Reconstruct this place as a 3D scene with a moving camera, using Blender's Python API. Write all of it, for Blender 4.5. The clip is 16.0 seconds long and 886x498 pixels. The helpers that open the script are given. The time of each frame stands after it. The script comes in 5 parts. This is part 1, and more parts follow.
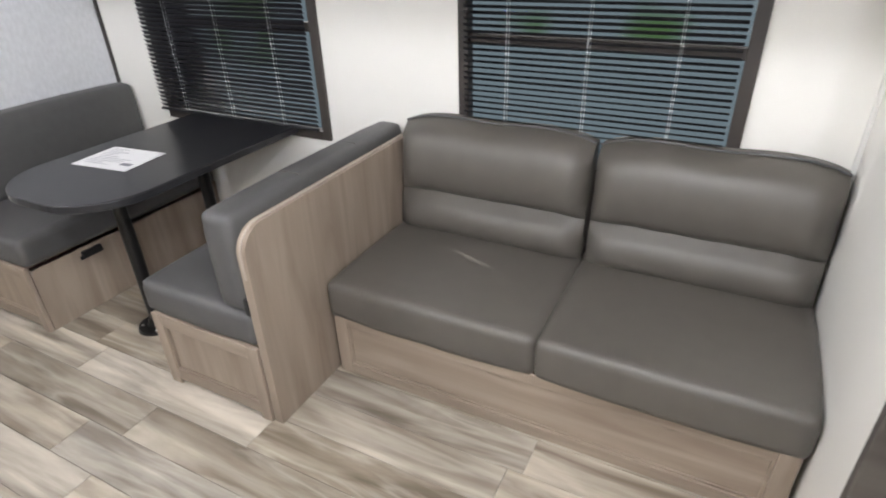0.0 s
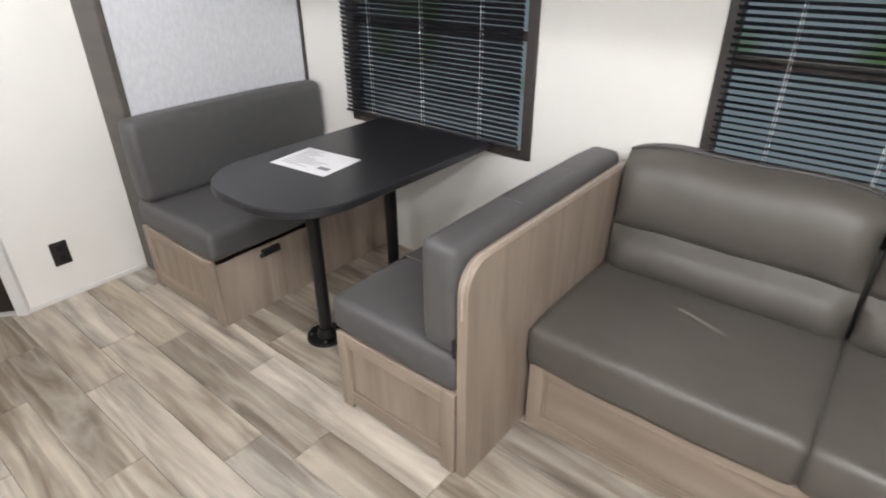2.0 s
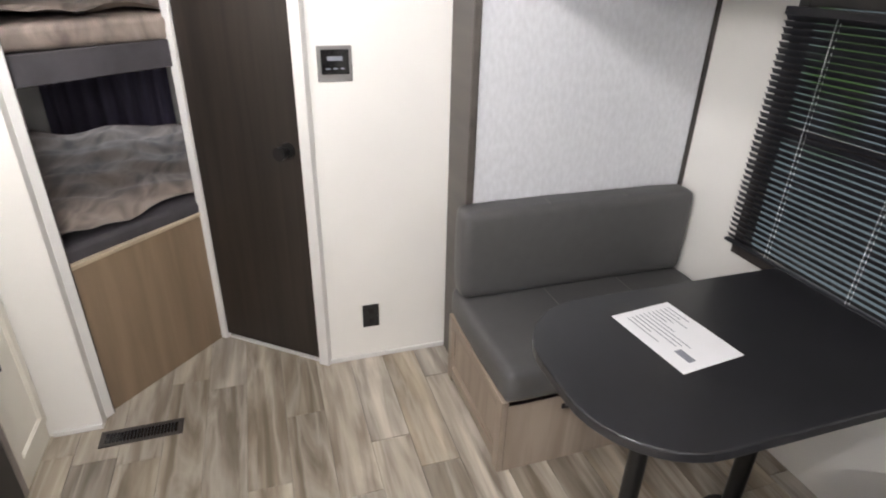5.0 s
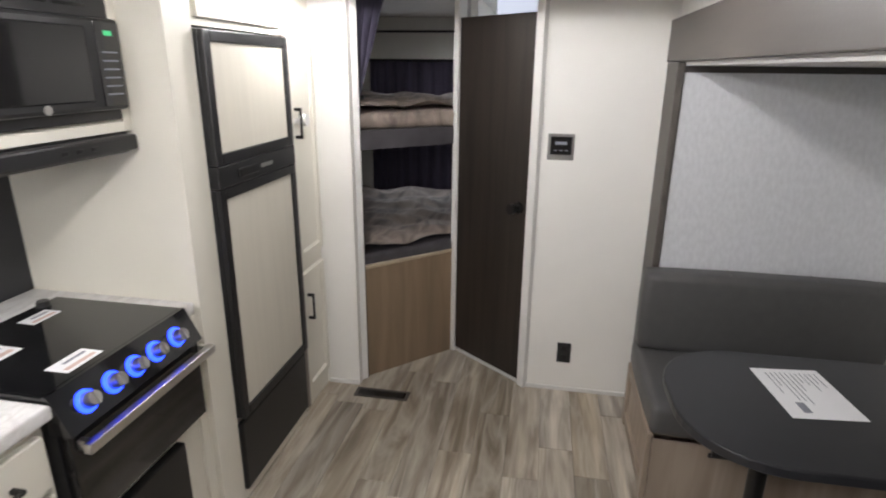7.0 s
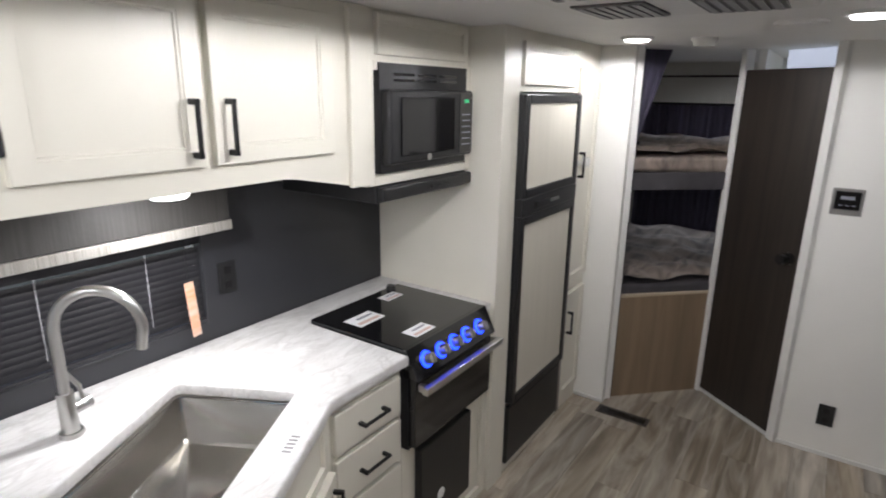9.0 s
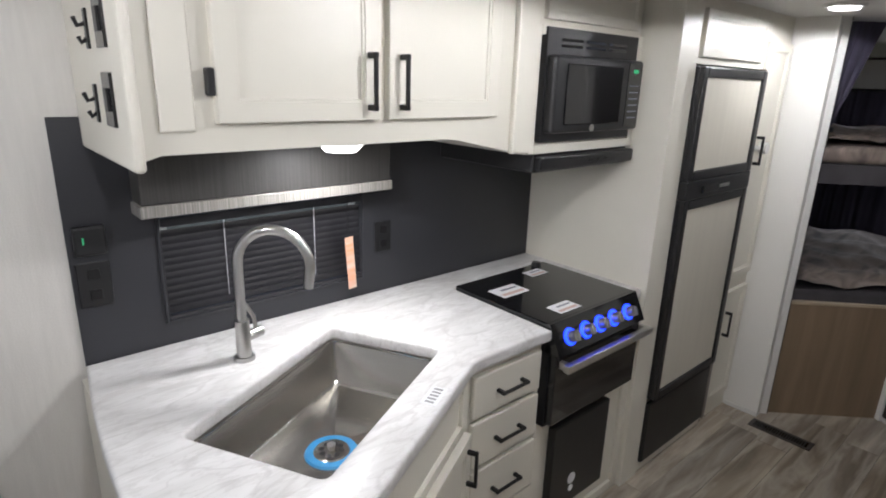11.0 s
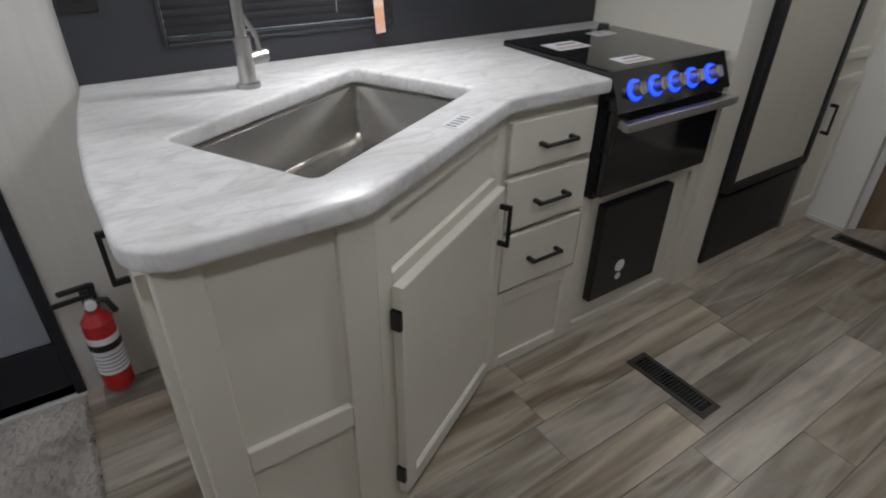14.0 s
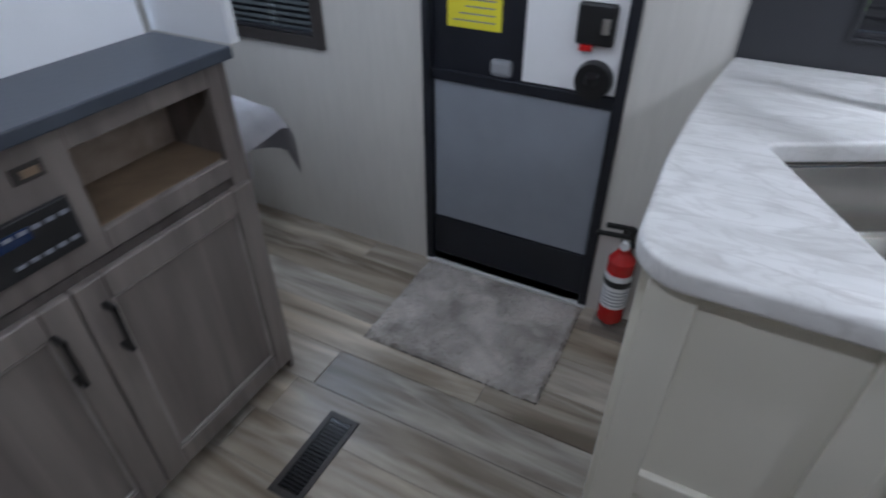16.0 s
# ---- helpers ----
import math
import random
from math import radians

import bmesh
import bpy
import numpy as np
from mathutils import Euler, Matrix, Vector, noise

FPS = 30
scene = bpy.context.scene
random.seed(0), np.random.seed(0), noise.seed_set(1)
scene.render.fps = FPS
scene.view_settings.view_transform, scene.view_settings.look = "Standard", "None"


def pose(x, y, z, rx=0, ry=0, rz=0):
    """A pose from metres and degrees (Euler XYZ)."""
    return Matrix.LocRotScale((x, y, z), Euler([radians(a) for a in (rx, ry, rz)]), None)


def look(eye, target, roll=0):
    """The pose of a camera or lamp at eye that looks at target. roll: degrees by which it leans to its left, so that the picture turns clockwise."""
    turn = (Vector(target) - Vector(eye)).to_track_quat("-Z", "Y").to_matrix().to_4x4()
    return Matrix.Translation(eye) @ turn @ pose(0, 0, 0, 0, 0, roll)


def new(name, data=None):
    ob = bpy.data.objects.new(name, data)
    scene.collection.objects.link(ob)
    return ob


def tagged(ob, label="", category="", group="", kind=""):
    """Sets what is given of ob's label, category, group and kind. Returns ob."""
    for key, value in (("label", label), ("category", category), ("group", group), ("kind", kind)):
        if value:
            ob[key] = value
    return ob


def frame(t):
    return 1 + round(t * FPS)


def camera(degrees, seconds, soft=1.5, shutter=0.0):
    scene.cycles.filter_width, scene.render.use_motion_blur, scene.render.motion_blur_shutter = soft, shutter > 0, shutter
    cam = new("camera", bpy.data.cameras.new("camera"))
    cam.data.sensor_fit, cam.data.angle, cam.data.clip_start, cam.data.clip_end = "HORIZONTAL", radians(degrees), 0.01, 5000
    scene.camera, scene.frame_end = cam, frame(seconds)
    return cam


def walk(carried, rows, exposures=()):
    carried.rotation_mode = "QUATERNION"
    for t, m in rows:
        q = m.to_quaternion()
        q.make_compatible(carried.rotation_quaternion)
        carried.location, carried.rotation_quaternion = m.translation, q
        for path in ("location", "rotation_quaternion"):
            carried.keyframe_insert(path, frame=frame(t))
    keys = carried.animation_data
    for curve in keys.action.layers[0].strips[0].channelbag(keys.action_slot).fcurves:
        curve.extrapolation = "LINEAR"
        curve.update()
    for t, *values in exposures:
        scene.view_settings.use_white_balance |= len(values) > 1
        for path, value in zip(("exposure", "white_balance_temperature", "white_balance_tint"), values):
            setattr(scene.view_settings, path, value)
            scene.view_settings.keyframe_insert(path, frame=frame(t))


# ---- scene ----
cam = camera(76.0, 16.0, soft=1.9, shutter=0.3)
PATH = [
    (0, (0.945, 0.806, 1.513), (0.129, 2.344, 0.528), -1.8),
    (0.5, (0.833, 0.823, 1.502), (-0.095, 2.308, 0.537), -1.5),
    (1, (0.697, 0.832, 1.499), (-0.309, 2.269, 0.538), -1.0),
    (1.5, (0.603, 0.819, 1.486), (-0.46, 2.22, 0.533), -0.6),
    (2, (0.475, 0.831, 1.49), (-0.64, 2.187, 0.533), -0.3),
    (2.5, (0.302, 0.915, 1.511), (-0.908, 2.179, 0.541), -0.1),
    (3, (0.152, 0.977, 1.516), (-1.151, 2.139, 0.541), 0.4),
    (3.5, (-0.056, 0.984, 1.535), (-1.443, 2.045, 0.561), 0.9),
    (4, (-0.191, 1.027, 1.573), (-1.673, 1.952, 0.6), 1.2),
    (4.5, (-0.257, 1.072, 1.63), (-1.849, 1.818, 0.678), 1.6),
    (7, (0.462, 1.318, 1.682), (-1.413, 0.983, 1.072), 0.6),
    (7.5, (0.58, 1.358, 1.744), (-1.235, 0.782, 1.132), 1.0),
    (8, (0.712, 1.354, 1.748), (-1.055, 0.622, 1.164), 1.0),
    (8.5, (0.83, 1.336, 1.763), (-0.867, 0.434, 1.207), 0.9),
    (9, (0.887, 1.312, 1.793), (-0.703, 0.223, 1.26), 0.8),
    (9.5, (0.917, 1.316, 1.818), (-0.557, 0.064, 1.307), 0.7),
    (12, (0.922, 1.251, 1.589), (-0.294, -0.213, 0.973), 1.6),
    (12.5, (0.946, 1.25, 1.529), (-0.255, -0.19, 0.832), 1.4),
    (13, (0.944, 1.247, 1.468), (-0.221, -0.155, 0.644), 1.5),
    (13.5, (0.881, 1.248, 1.389), (-0.232, -0.115, 0.438), 1.4),
    (14, (0.771, 1.261, 1.346), (-0.195, -0.138, 0.292), 1.1),
    (14.5, (0.708, 1.199, 1.333), (-0.031, -0.273, 0.197), 0.9),
    (15, (0.714, 1.083, 1.368), (0.34, -0.48, 0.178), 0.5),
    (15.5, (0.745, 1.072, 1.385), (0.943, -0.523, 0.194), 0.3),
    (16, (0.712, 1.156, 1.389), (1.457, -0.264, 0.193), -0.3),
]
EXPOSURES = [(0, 0.05, 6200, 12), (2, 0.05, 6300, 12), (3.5, -0.06, 6400, 13), (4.5, 0.03, 6450, 14), (7, -0.72, 6450, 13), (8, -0.7, 6500, 13), (9, -1.15, 6250, 13), (9.7, -1.35, 6200, 13), (12, -1.4, 6150, 12), (13, -1.68, 6100, 11), (14, -1.82, 6100, 11), (14.5, -1.72, 6000, 11), (15.3, -1.95, 5700, 10), (16, -1.82, 5450, 11)]
walk(cam, [(t, look(eye, target, roll)) for t, eye, target, roll in PATH], EXPOSURES)

# ---------------------------------------------------------------- light
CEIL = 2.04
XR_IN = -3.86
world = bpy.data.worlds.new("sky")
scene.world = world
world.use_nodes = True
wn = world.node_tree
sky = wn.nodes.new("ShaderNodeTexSky")
sky.sky_type = 'NISHITA'
sky.sun_disc = False
sky.sun_elevation, sky.sun_rotation = math.radians(43), math.radians(289.8)
wn.links.new(sky.outputs[0], wn.nodes["Background"].inputs[0])
wn.nodes["Background"].inputs[1].default_value = 0.12
sun = new("sun", bpy.data.lights.new("sun", 'SUN'))
sun.data.energy, sun.data.angle, sun.data.color = 5.0, math.radians(0.4), (1.0, 0.95, 0.87)
sun.matrix_world = look((-6.88, 2.48, 6.82), (0, 0, 0))
scene.view_settings.exposure = 0.0
# The last three are unseen, added to light the front half.
PUCKS = [(-1.3, 1.33), (-1.8, 0.5), (-0.2, 0.75), (0.75, 1.35), (1.45, 0.35), (2.7, 0.6)]
WATTS = [26.0, 32.0, 46.0, 56.0, 52.0, 26.0]
for (px, py), watts in zip(PUCKS, WATTS):
    lamp = new("puck_lamp", bpy.data.lights.new("puck_lamp", 'SPOT'))
    lamp.data.shadow_soft_size, lamp.data.energy = 0.035, watts
    lamp.data.spot_size, lamp.data.spot_blend = math.radians(176), 0.06
    lamp.data.color = (1.0, 0.985, 0.975)
    lamp.matrix_world = look((px, py, CEIL - 0.06), (px, py, 0))
# The bunk lamp is added fill, hung on the room side of the curtain.
for name, at, aim, sx, sy, watts in (("bunk_fill", (XR_IN, 0.4, 1.25), (0, 0.4, 0.9), 0.75, 0.9, 4.0), ("bathroom_ceiling_lamp", (-2.95, 1.4, 1.98), (-2.95, 1.4, 0), 0.3, 0.3, 10.0), ("bedroom_window_sky", (2.345, -0.36, 1.08), (2.2, 2.0, 0.8), 0.6, 0.5, 24.0)):
    lamp = new(name, bpy.data.lights.new(name, 'AREA'))
    lamp.data.shape, lamp.data.size, lamp.data.size_y, lamp.data.energy = 'RECTANGLE', sx, sy, watts
    lamp.data.color = (0.85, 0.92, 1.0)
    lamp.matrix_world = look(at, aim)
task = new("task_lamp", bpy.data.lights.new("task_lamp", 'AREA'))
task.data.shape, task.data.size, task.data.energy = 'DISK', 0.06, 12.0
task.data.color = (1.0, 0.98, 0.95)
task.matrix_world = look((0.08, -0.12, 1.508), (0.08, -0.12, 0))


# ---------------------------------------------------------------- materials
def mat(name, color, rough=0.5, metal=0.0, var=0.1, scale=(8, 8, 8), fine=60.0, bump=0.02, color2=None, detail=6.0, dist=0.0, rand=0.0, coat=0.0, spec=0.5):
    m = bpy.data.materials.new(name)
    m.use_nodes = True
    nt = m.node_tree
    b = nt.nodes["Principled BSDF"]
    b.inputs["Roughness"].default_value, b.inputs["Metallic"].default_value = rough, metal
    b.inputs["Coat Weight"].default_value, b.inputs["Specular IOR Level"].default_value = coat, spec
    tc = nt.nodes.new("ShaderNodeTexCoord")
    mp = nt.nodes.new("ShaderNodeMapping")
    mp.inputs["Scale"].default_value = scale
    nt.links.new(tc.outputs["Object"], mp.inputs["Vector"])
    info = nt.nodes.new("ShaderNodeObjectInfo")
    if rand > 0:
        cx = nt.nodes.new("ShaderNodeMath")
        cx.operation = 'MULTIPLY'
        cx.inputs[1].default_value = 37.0
        nt.links.new(info.outputs["Random"], cx.inputs[0])
        comb = nt.nodes.new("ShaderNodeCombineXYZ")
        for k in range(3):
            nt.links.new(cx.outputs[0], comb.inputs[k])
        nt.links.new(comb.outputs[0], mp.inputs["Location"])
    n1 = nt.nodes.new("ShaderNodeTexNoise")
    n1.inputs["Scale"].default_value, n1.inputs["Detail"].default_value, n1.inputs["Distortion"].default_value = 1.0, detail, dist
    nt.links.new(mp.outputs[0], n1.inputs["Vector"])
    ramp = nt.nodes.new("ShaderNodeValToRGB")
    c2 = color2 or tuple(max(0.0, c * (1 - 2 * var)) for c in color)
    ramp.color_ramp.elements[0].position, ramp.color_ramp.elements[0].color = 0.32, (*c2, 1)
    ramp.color_ramp.elements[1].position, ramp.color_ramp.elements[1].color = 0.68, (*color, 1)
    nt.links.new(n1.outputs[0], ramp.inputs[0])
    out = ramp.outputs[0]
    if rand > 0:
        hsv = nt.nodes.new("ShaderNodeHueSaturation")
        mr = nt.nodes.new("ShaderNodeMapRange")
        mr.inputs["To Min"].default_value, mr.inputs["To Max"].default_value = 1 - rand, 1 + rand
        nt.links.new(info.outputs["Random"], mr.inputs[0])
        nt.links.new(mr.outputs[0], hsv.inputs["Value"])
        ms = nt.nodes.new("ShaderNodeMath")
        ms.operation = 'PINGPONG'
        ms.inputs[1].default_value = 0.5
        mu = nt.nodes.new("ShaderNodeMath")
        mu.operation = 'MULTIPLY'
        mu.inputs[1].default_value = 5.3
        nt.links.new(info.outputs["Random"], mu.inputs[0])
        nt.links.new(mu.outputs[0], ms.inputs[0])
        ad = nt.nodes.new("ShaderNodeMath")
        ad.inputs[1].default_value = 0.7
        nt.links.new(ms.outputs[0], ad.inputs[0])
        nt.links.new(ad.outputs[0], hsv.inputs["Saturation"])
        nt.links.new(out, hsv.inputs["Color"])
        out = hsv.outputs[0]
    nt.links.new(out, b.inputs["Base Color"])
    n2 = nt.nodes.new("ShaderNodeTexNoise")
    n2.inputs["Scale"].default_value, n2.inputs["Detail"].default_value = fine, 4.0
    nt.links.new(tc.outputs["Object"], n2.inputs["Vector"])
    rr = nt.nodes.new("ShaderNodeMapRange")
    rr.inputs["To Min"].default_value, rr.inputs["To Max"].default_value = rough * 0.85, min(1.0, rough * 1.15)
    nt.links.new(n1.outputs[0], rr.inputs[0])
    nt.links.new(rr.outputs[0], b.inputs["Roughness"])
    if bump > 0:
        bp = nt.nodes.new("ShaderNodeBump")
        bp.inputs["Strength"].default_value, bp.inputs["Distance"].default_value = min(1.0, bump * 8), 0.002
        nt.links.new(n2.outputs[0], bp.inputs["Height"])
        nt.links.new(bp.outputs[0], b.inputs["Normal"])
    return m


def veined(m, color, scale, width, weight, dist=0.8, detail=8.0, rand=False):
    """Lays thin winding lines or grain over a material's colour."""
    nt = m.node_tree
    b = nt.nodes["Principled BSDF"]
    under = b.inputs["Base Color"].links[0].from_socket
    tc = nt.nodes.new("ShaderNodeTexCoord")
    mp = nt.nodes.new("ShaderNodeMapping")
    mp.inputs["Scale"].default_value = scale
    nt.links.new(tc.outputs["Object"], mp.inputs["Vector"])
    if rand:
        info = nt.nodes.new("ShaderNodeObjectInfo")
        mu = nt.nodes.new("ShaderNodeMath")
        mu.operation = 'MULTIPLY'
        mu.inputs[1].default_value = 61.0
        comb = nt.nodes.new("ShaderNodeCombineXYZ")
        nt.links.new(info.outputs["Random"], mu.inputs[0])
        for k in range(3):
            nt.links.new(mu.outputs[0], comb.inputs[k])
        nt.links.new(comb.outputs[0], mp.inputs["Location"])
    n = nt.nodes.new("ShaderNodeTexNoise")
    n.inputs["Scale"].default_value, n.inputs["Detail"].default_value, n.inputs["Distortion"].default_value = 1.0, detail, dist
    nt.links.new(mp.outputs[0], n.inputs["Vector"])
    r = nt.nodes.new("ShaderNodeValToRGB")
    es = r.color_ramp.elements
    es[0].position, es[0].color = 0.5 - width, (0, 0, 0, 1)
    es[1].position, es[1].color = 0.5 + width, (0, 0, 0, 1)
    mid = es.new(0.5)
    mid.color = (weight, weight, weight, 1)
    nt.links.new(n.outputs[0], r.inputs[0])
    mx = nt.nodes.new("ShaderNodeMix")
    mx.data_type = 'RGBA'
    nt.links.new(r.outputs[0], mx.inputs[0])
    nt.links.new(under, mx.inputs[6])
    mx.inputs[7].default_value = (*color, 1)
    nt.links.new(mx.outputs[2], b.inputs["Base Color"])
    return m


def glow(name, color, strength):
    m = bpy.data.materials.new(name)
    m.use_nodes = True
    b = m.node_tree.nodes["Principled BSDF"]
    b.inputs["Base Color"].default_value = (*color, 1)
    b.inputs["Emission Color"].default_value, b.inputs["Emission Strength"].default_value = (*color, 1), strength
    return m


M_WALL = mat("wall_vinyl", (0.80, 0.785, 0.74), 0.6, var=0.02, scale=(3, 3, 3), fine=140, bump=0.02)
M_SLIDE = mat("linen_wall", (0.68, 0.69, 0.71), 0.7, var=0.06, scale=(60, 60, 34), fine=220, bump=0.05)
M_ENTRY = mat("grey_wall", (0.62, 0.60, 0.56), 0.65, var=0.03, scale=(80, 80, 8), fine=200, bump=0.04)
M_CEIL = mat("ceiling_vinyl", (0.78, 0.77, 0.75), 0.6, var=0.02, bump=0.02)
M_WHITE = mat("white_cabinet", (0.74, 0.71, 0.62), 0.42, var=0.025, scale=(4, 4, 4), bump=0.008)
M_PARTITION = mat("white_partition", (0.80, 0.81, 0.83), 0.45, var=0.02)
M_TRIMW = mat("white_trim", (0.72, 0.71, 0.68), 0.45, var=0.03)
M_VINYL = mat("taupe_vinyl", (0.108, 0.098, 0.085), 0.42, var=0.05, scale=(14, 14, 14), fine=320, bump=0.035)
M_VINYLB = mat("grey_vinyl", (0.088, 0.086, 0.085), 0.48, var=0.06, scale=(20, 20, 20), fine=320, bump=0.035)
M_STITCH = mat("stitching", (0.2, 0.19, 0.18), 0.7)
M_WOODV = mat("greige_wood", (0.35, 0.285, 0.225), 0.5, scale=(14, 14, 1.3), color2=(0.23, 0.18, 0.14), fine=90, bump=0.015, dist=0.6)
M_WOODH = mat("greige_wood_flat", (0.35, 0.285, 0.225), 0.5, scale=(1.3, 14, 14), color2=(0.23, 0.18, 0.14), fine=90, bump=0.015, dist=0.6)
M_WOODB = mat("bunk_wood", (0.27, 0.195, 0.125), 0.5, scale=(14, 14, 1.2), color2=(0.19, 0.135, 0.085), fine=90, bump=0.01, dist=0.5)
M_GREYW = mat("grey_stained_wood", (0.235, 0.205, 0.185), 0.42, scale=(16, 16, 1.5), color2=(0.14, 0.12, 0.108), fine=90, bump=0.015, dist=0.5)
M_DARKW = mat("dark_door_wood", (0.034, 0.026, 0.021), 0.38, scale=(22, 22, 1.2), color2=(0.016, 0.013, 0.011), fine=90, bump=0.015, dist=0.4)
M_FASCIA = mat("fascia_wood", (0.105, 0.092, 0.08), 0.5, scale=(1.2, 14, 14), color2=(0.065, 0.056, 0.05), fine=90, bump=0.01)
M_BROWN = mat("brown_trim", (0.045, 0.038, 0.034), 0.45, var=0.15)
M_TABLE = mat("black_table", (0.024, 0.024, 0.027), 0.30, scale=(9, 9, 9), color2=(0.019, 0.019, 0.021), fine=150, bump=0.012)
M_BLACK = mat("black_plastic", (0.014, 0.014, 0.015), 0.38, var=0.15, bump=0.005)
M_BLACKM = mat("black_metal", (0.018, 0.018, 0.018), 0.32, metal=0.4, var=0.1, bump=0.004)
M_GLASSB = mat("black_glass", (0.008, 0.008, 0.009), 0.08, var=0.1, bump=0.0, coat=0.3)
M_BACKSP = mat("charcoal_backsplash", (0.030, 0.031, 0.036), 0.45, var=0.08, scale=(3, 3, 3), bump=0.01)
M_BLIND = mat("dark_blind", (0.020, 0.020, 0.024), 0.4, var=0.1, bump=0.004)
M_CORD = mat("pale_cord", (0.7, 0.72, 0.74), 0.6)
M_STEEL = mat("brushed_steel", (0.52, 0.50, 0.465), 0.22, metal=1.0, var=0.03, scale=(2, 2, 60), bump=0.0)
M_NICKEL = mat("brushed_nickel", (0.64, 0.63, 0.61), 0.30, metal=1.0, var=0.02, scale=(3, 3, 3), bump=0.0)
M_COUNTER = mat("marble_laminate", (0.82, 0.81, 0.80), 0.34, scale=(3.5, 11, 10), color2=(0.66, 0.65, 0.635), fine=60, bump=0.004, dist=1.2, detail=12)
veined(M_COUNTER, (0.42, 0.40, 0.385), (3.0, 8.5, 6.0), 0.035, 0.36, 0.7, 14.0)
veined(M_COUNTER, (0.50, 0.48, 0.46), (9.0, 30.0, 20.0), 0.05, 0.35, 1.0, 10.0)
M_PAPER = mat("paper", (0.82, 0.82, 0.83), 0.7, var=0.02, bump=0.0)
M_INK = mat("ink", (0.25, 0.26, 0.30), 0.8)
M_PINK = mat("printed_label", (0.62, 0.44, 0.38), 0.6, var=0.1)
M_RED = mat("red_enamel", (0.52, 0.012, 0.012), 0.22, var=0.08, bump=0.0, coat=0.4)
M_YELLOW = mat("yellow_label", (0.80, 0.72, 0.03), 0.55, var=0.04)
M_ORANGE = mat("orange_tag", (0.82, 0.36, 0.17), 0.6, var=0.12, scale=(6, 6, 40), color2=(0.80, 0.66, 0.58))
M_NAVY = mat("entry_door_dark", (0.013, 0.015, 0.022), 0.4, var=0.15)
M_DOORP = mat("entry_door_panel", (0.27, 0.29, 0.33), 0.42, var=0.05)
M_FRIDGE = mat("fridge_panel", (0.62, 0.585, 0.50), 0.5, var=0.03, scale=(40, 40, 2))
M_MAT = mat("shaggy_doormat", (0.56, 0.52, 0.475), 0.95, scale=(7, 7, 7), color2=(0.27, 0.245, 0.22), fine=260, bump=0.12, dist=0.8)
M_PLANK = mat("vinyl_plank", (0.56, 0.495, 0.40), 0.36, scale=(1.4, 9, 9), color2=(0.17, 0.137, 0.10), fine=120, bump=0.012, dist=0.7, detail=10, rand=0.24)
veined(M_PLANK, (0.14, 0.105, 0.07), (1.1, 12.0, 8.0), 0.11, 0.40, 0.5, 7.0, True)
veined(M_PLANK, (0.60, 0.55, 0.47), (0.9, 8.0, 8.0), 0.06, 0.35, 0.6, 6.0, True)
M_GAP = mat("floor_joint", (0.20, 0.17, 0.14), 0.7)
M_QUILT = mat("bunk_quilt", (0.34, 0.28, 0.235), 0.7, scale=(3.2, 7.5, 4), color2=(0.125, 0.098, 0.085), fine=90, bump=0.03, dist=1.4, detail=2.5)
M_QUILTD = mat("mattress_side", (0.06, 0.055, 0.06), 0.8, var=0.2)
M_CURTAIN = mat("navy_curtain", (0.06, 0.053, 0.088), 0.8, var=0.2, scale=(3, 40, 2))
M_VALANCE = mat("dark_ribbed_fabric", (0.05, 0.048, 0.045), 0.5, var=0.2, scale=(220, 220, 3), bump=0.03)
M_VALTRIM = mat("ribbed_silver_trim", (0.38, 0.36, 0.33), 0.4, var=0.3, scale=(220, 220, 3))
M_BED = mat("bed_cover", (0.42, 0.40, 0.40), 0.85, scale=(6, 6, 6), color2=(0.30, 0.29, 0.29))
M_LOUVRE = mat("louvre_grey", (0.30, 0.30, 0.30), 0.5)
M_BLUEP = mat("blue_plastic", (0.05, 0.30, 0.60), 0.35)
M_PUCK = glow("lit_diffuser", (1.0, 0.97, 0.92), 14.0)
M_BLUE = glow("blue_ring_light", (0.015, 0.05, 1.0), 9.0)
M_GREEN = glow("green_led", (0.05, 0.5, 0.2), 0.6)
M_BATH = glow("bathroom_glow", (0.80, 0.86, 1.0), 1.0)
glass = bpy.data.materials.new("window_glass")
glass.use_nodes = True
gb = glass.node_tree.nodes["Principled BSDF"]
gb.inputs["Base Color"].default_value = (0.45, 0.5, 0.52, 1)
gb.inputs["Roughness"].default_value, gb.inputs["Transmission Weight"].default_value, gb.inputs["IOR"].default_value = 0.02, 1.0, 1.3


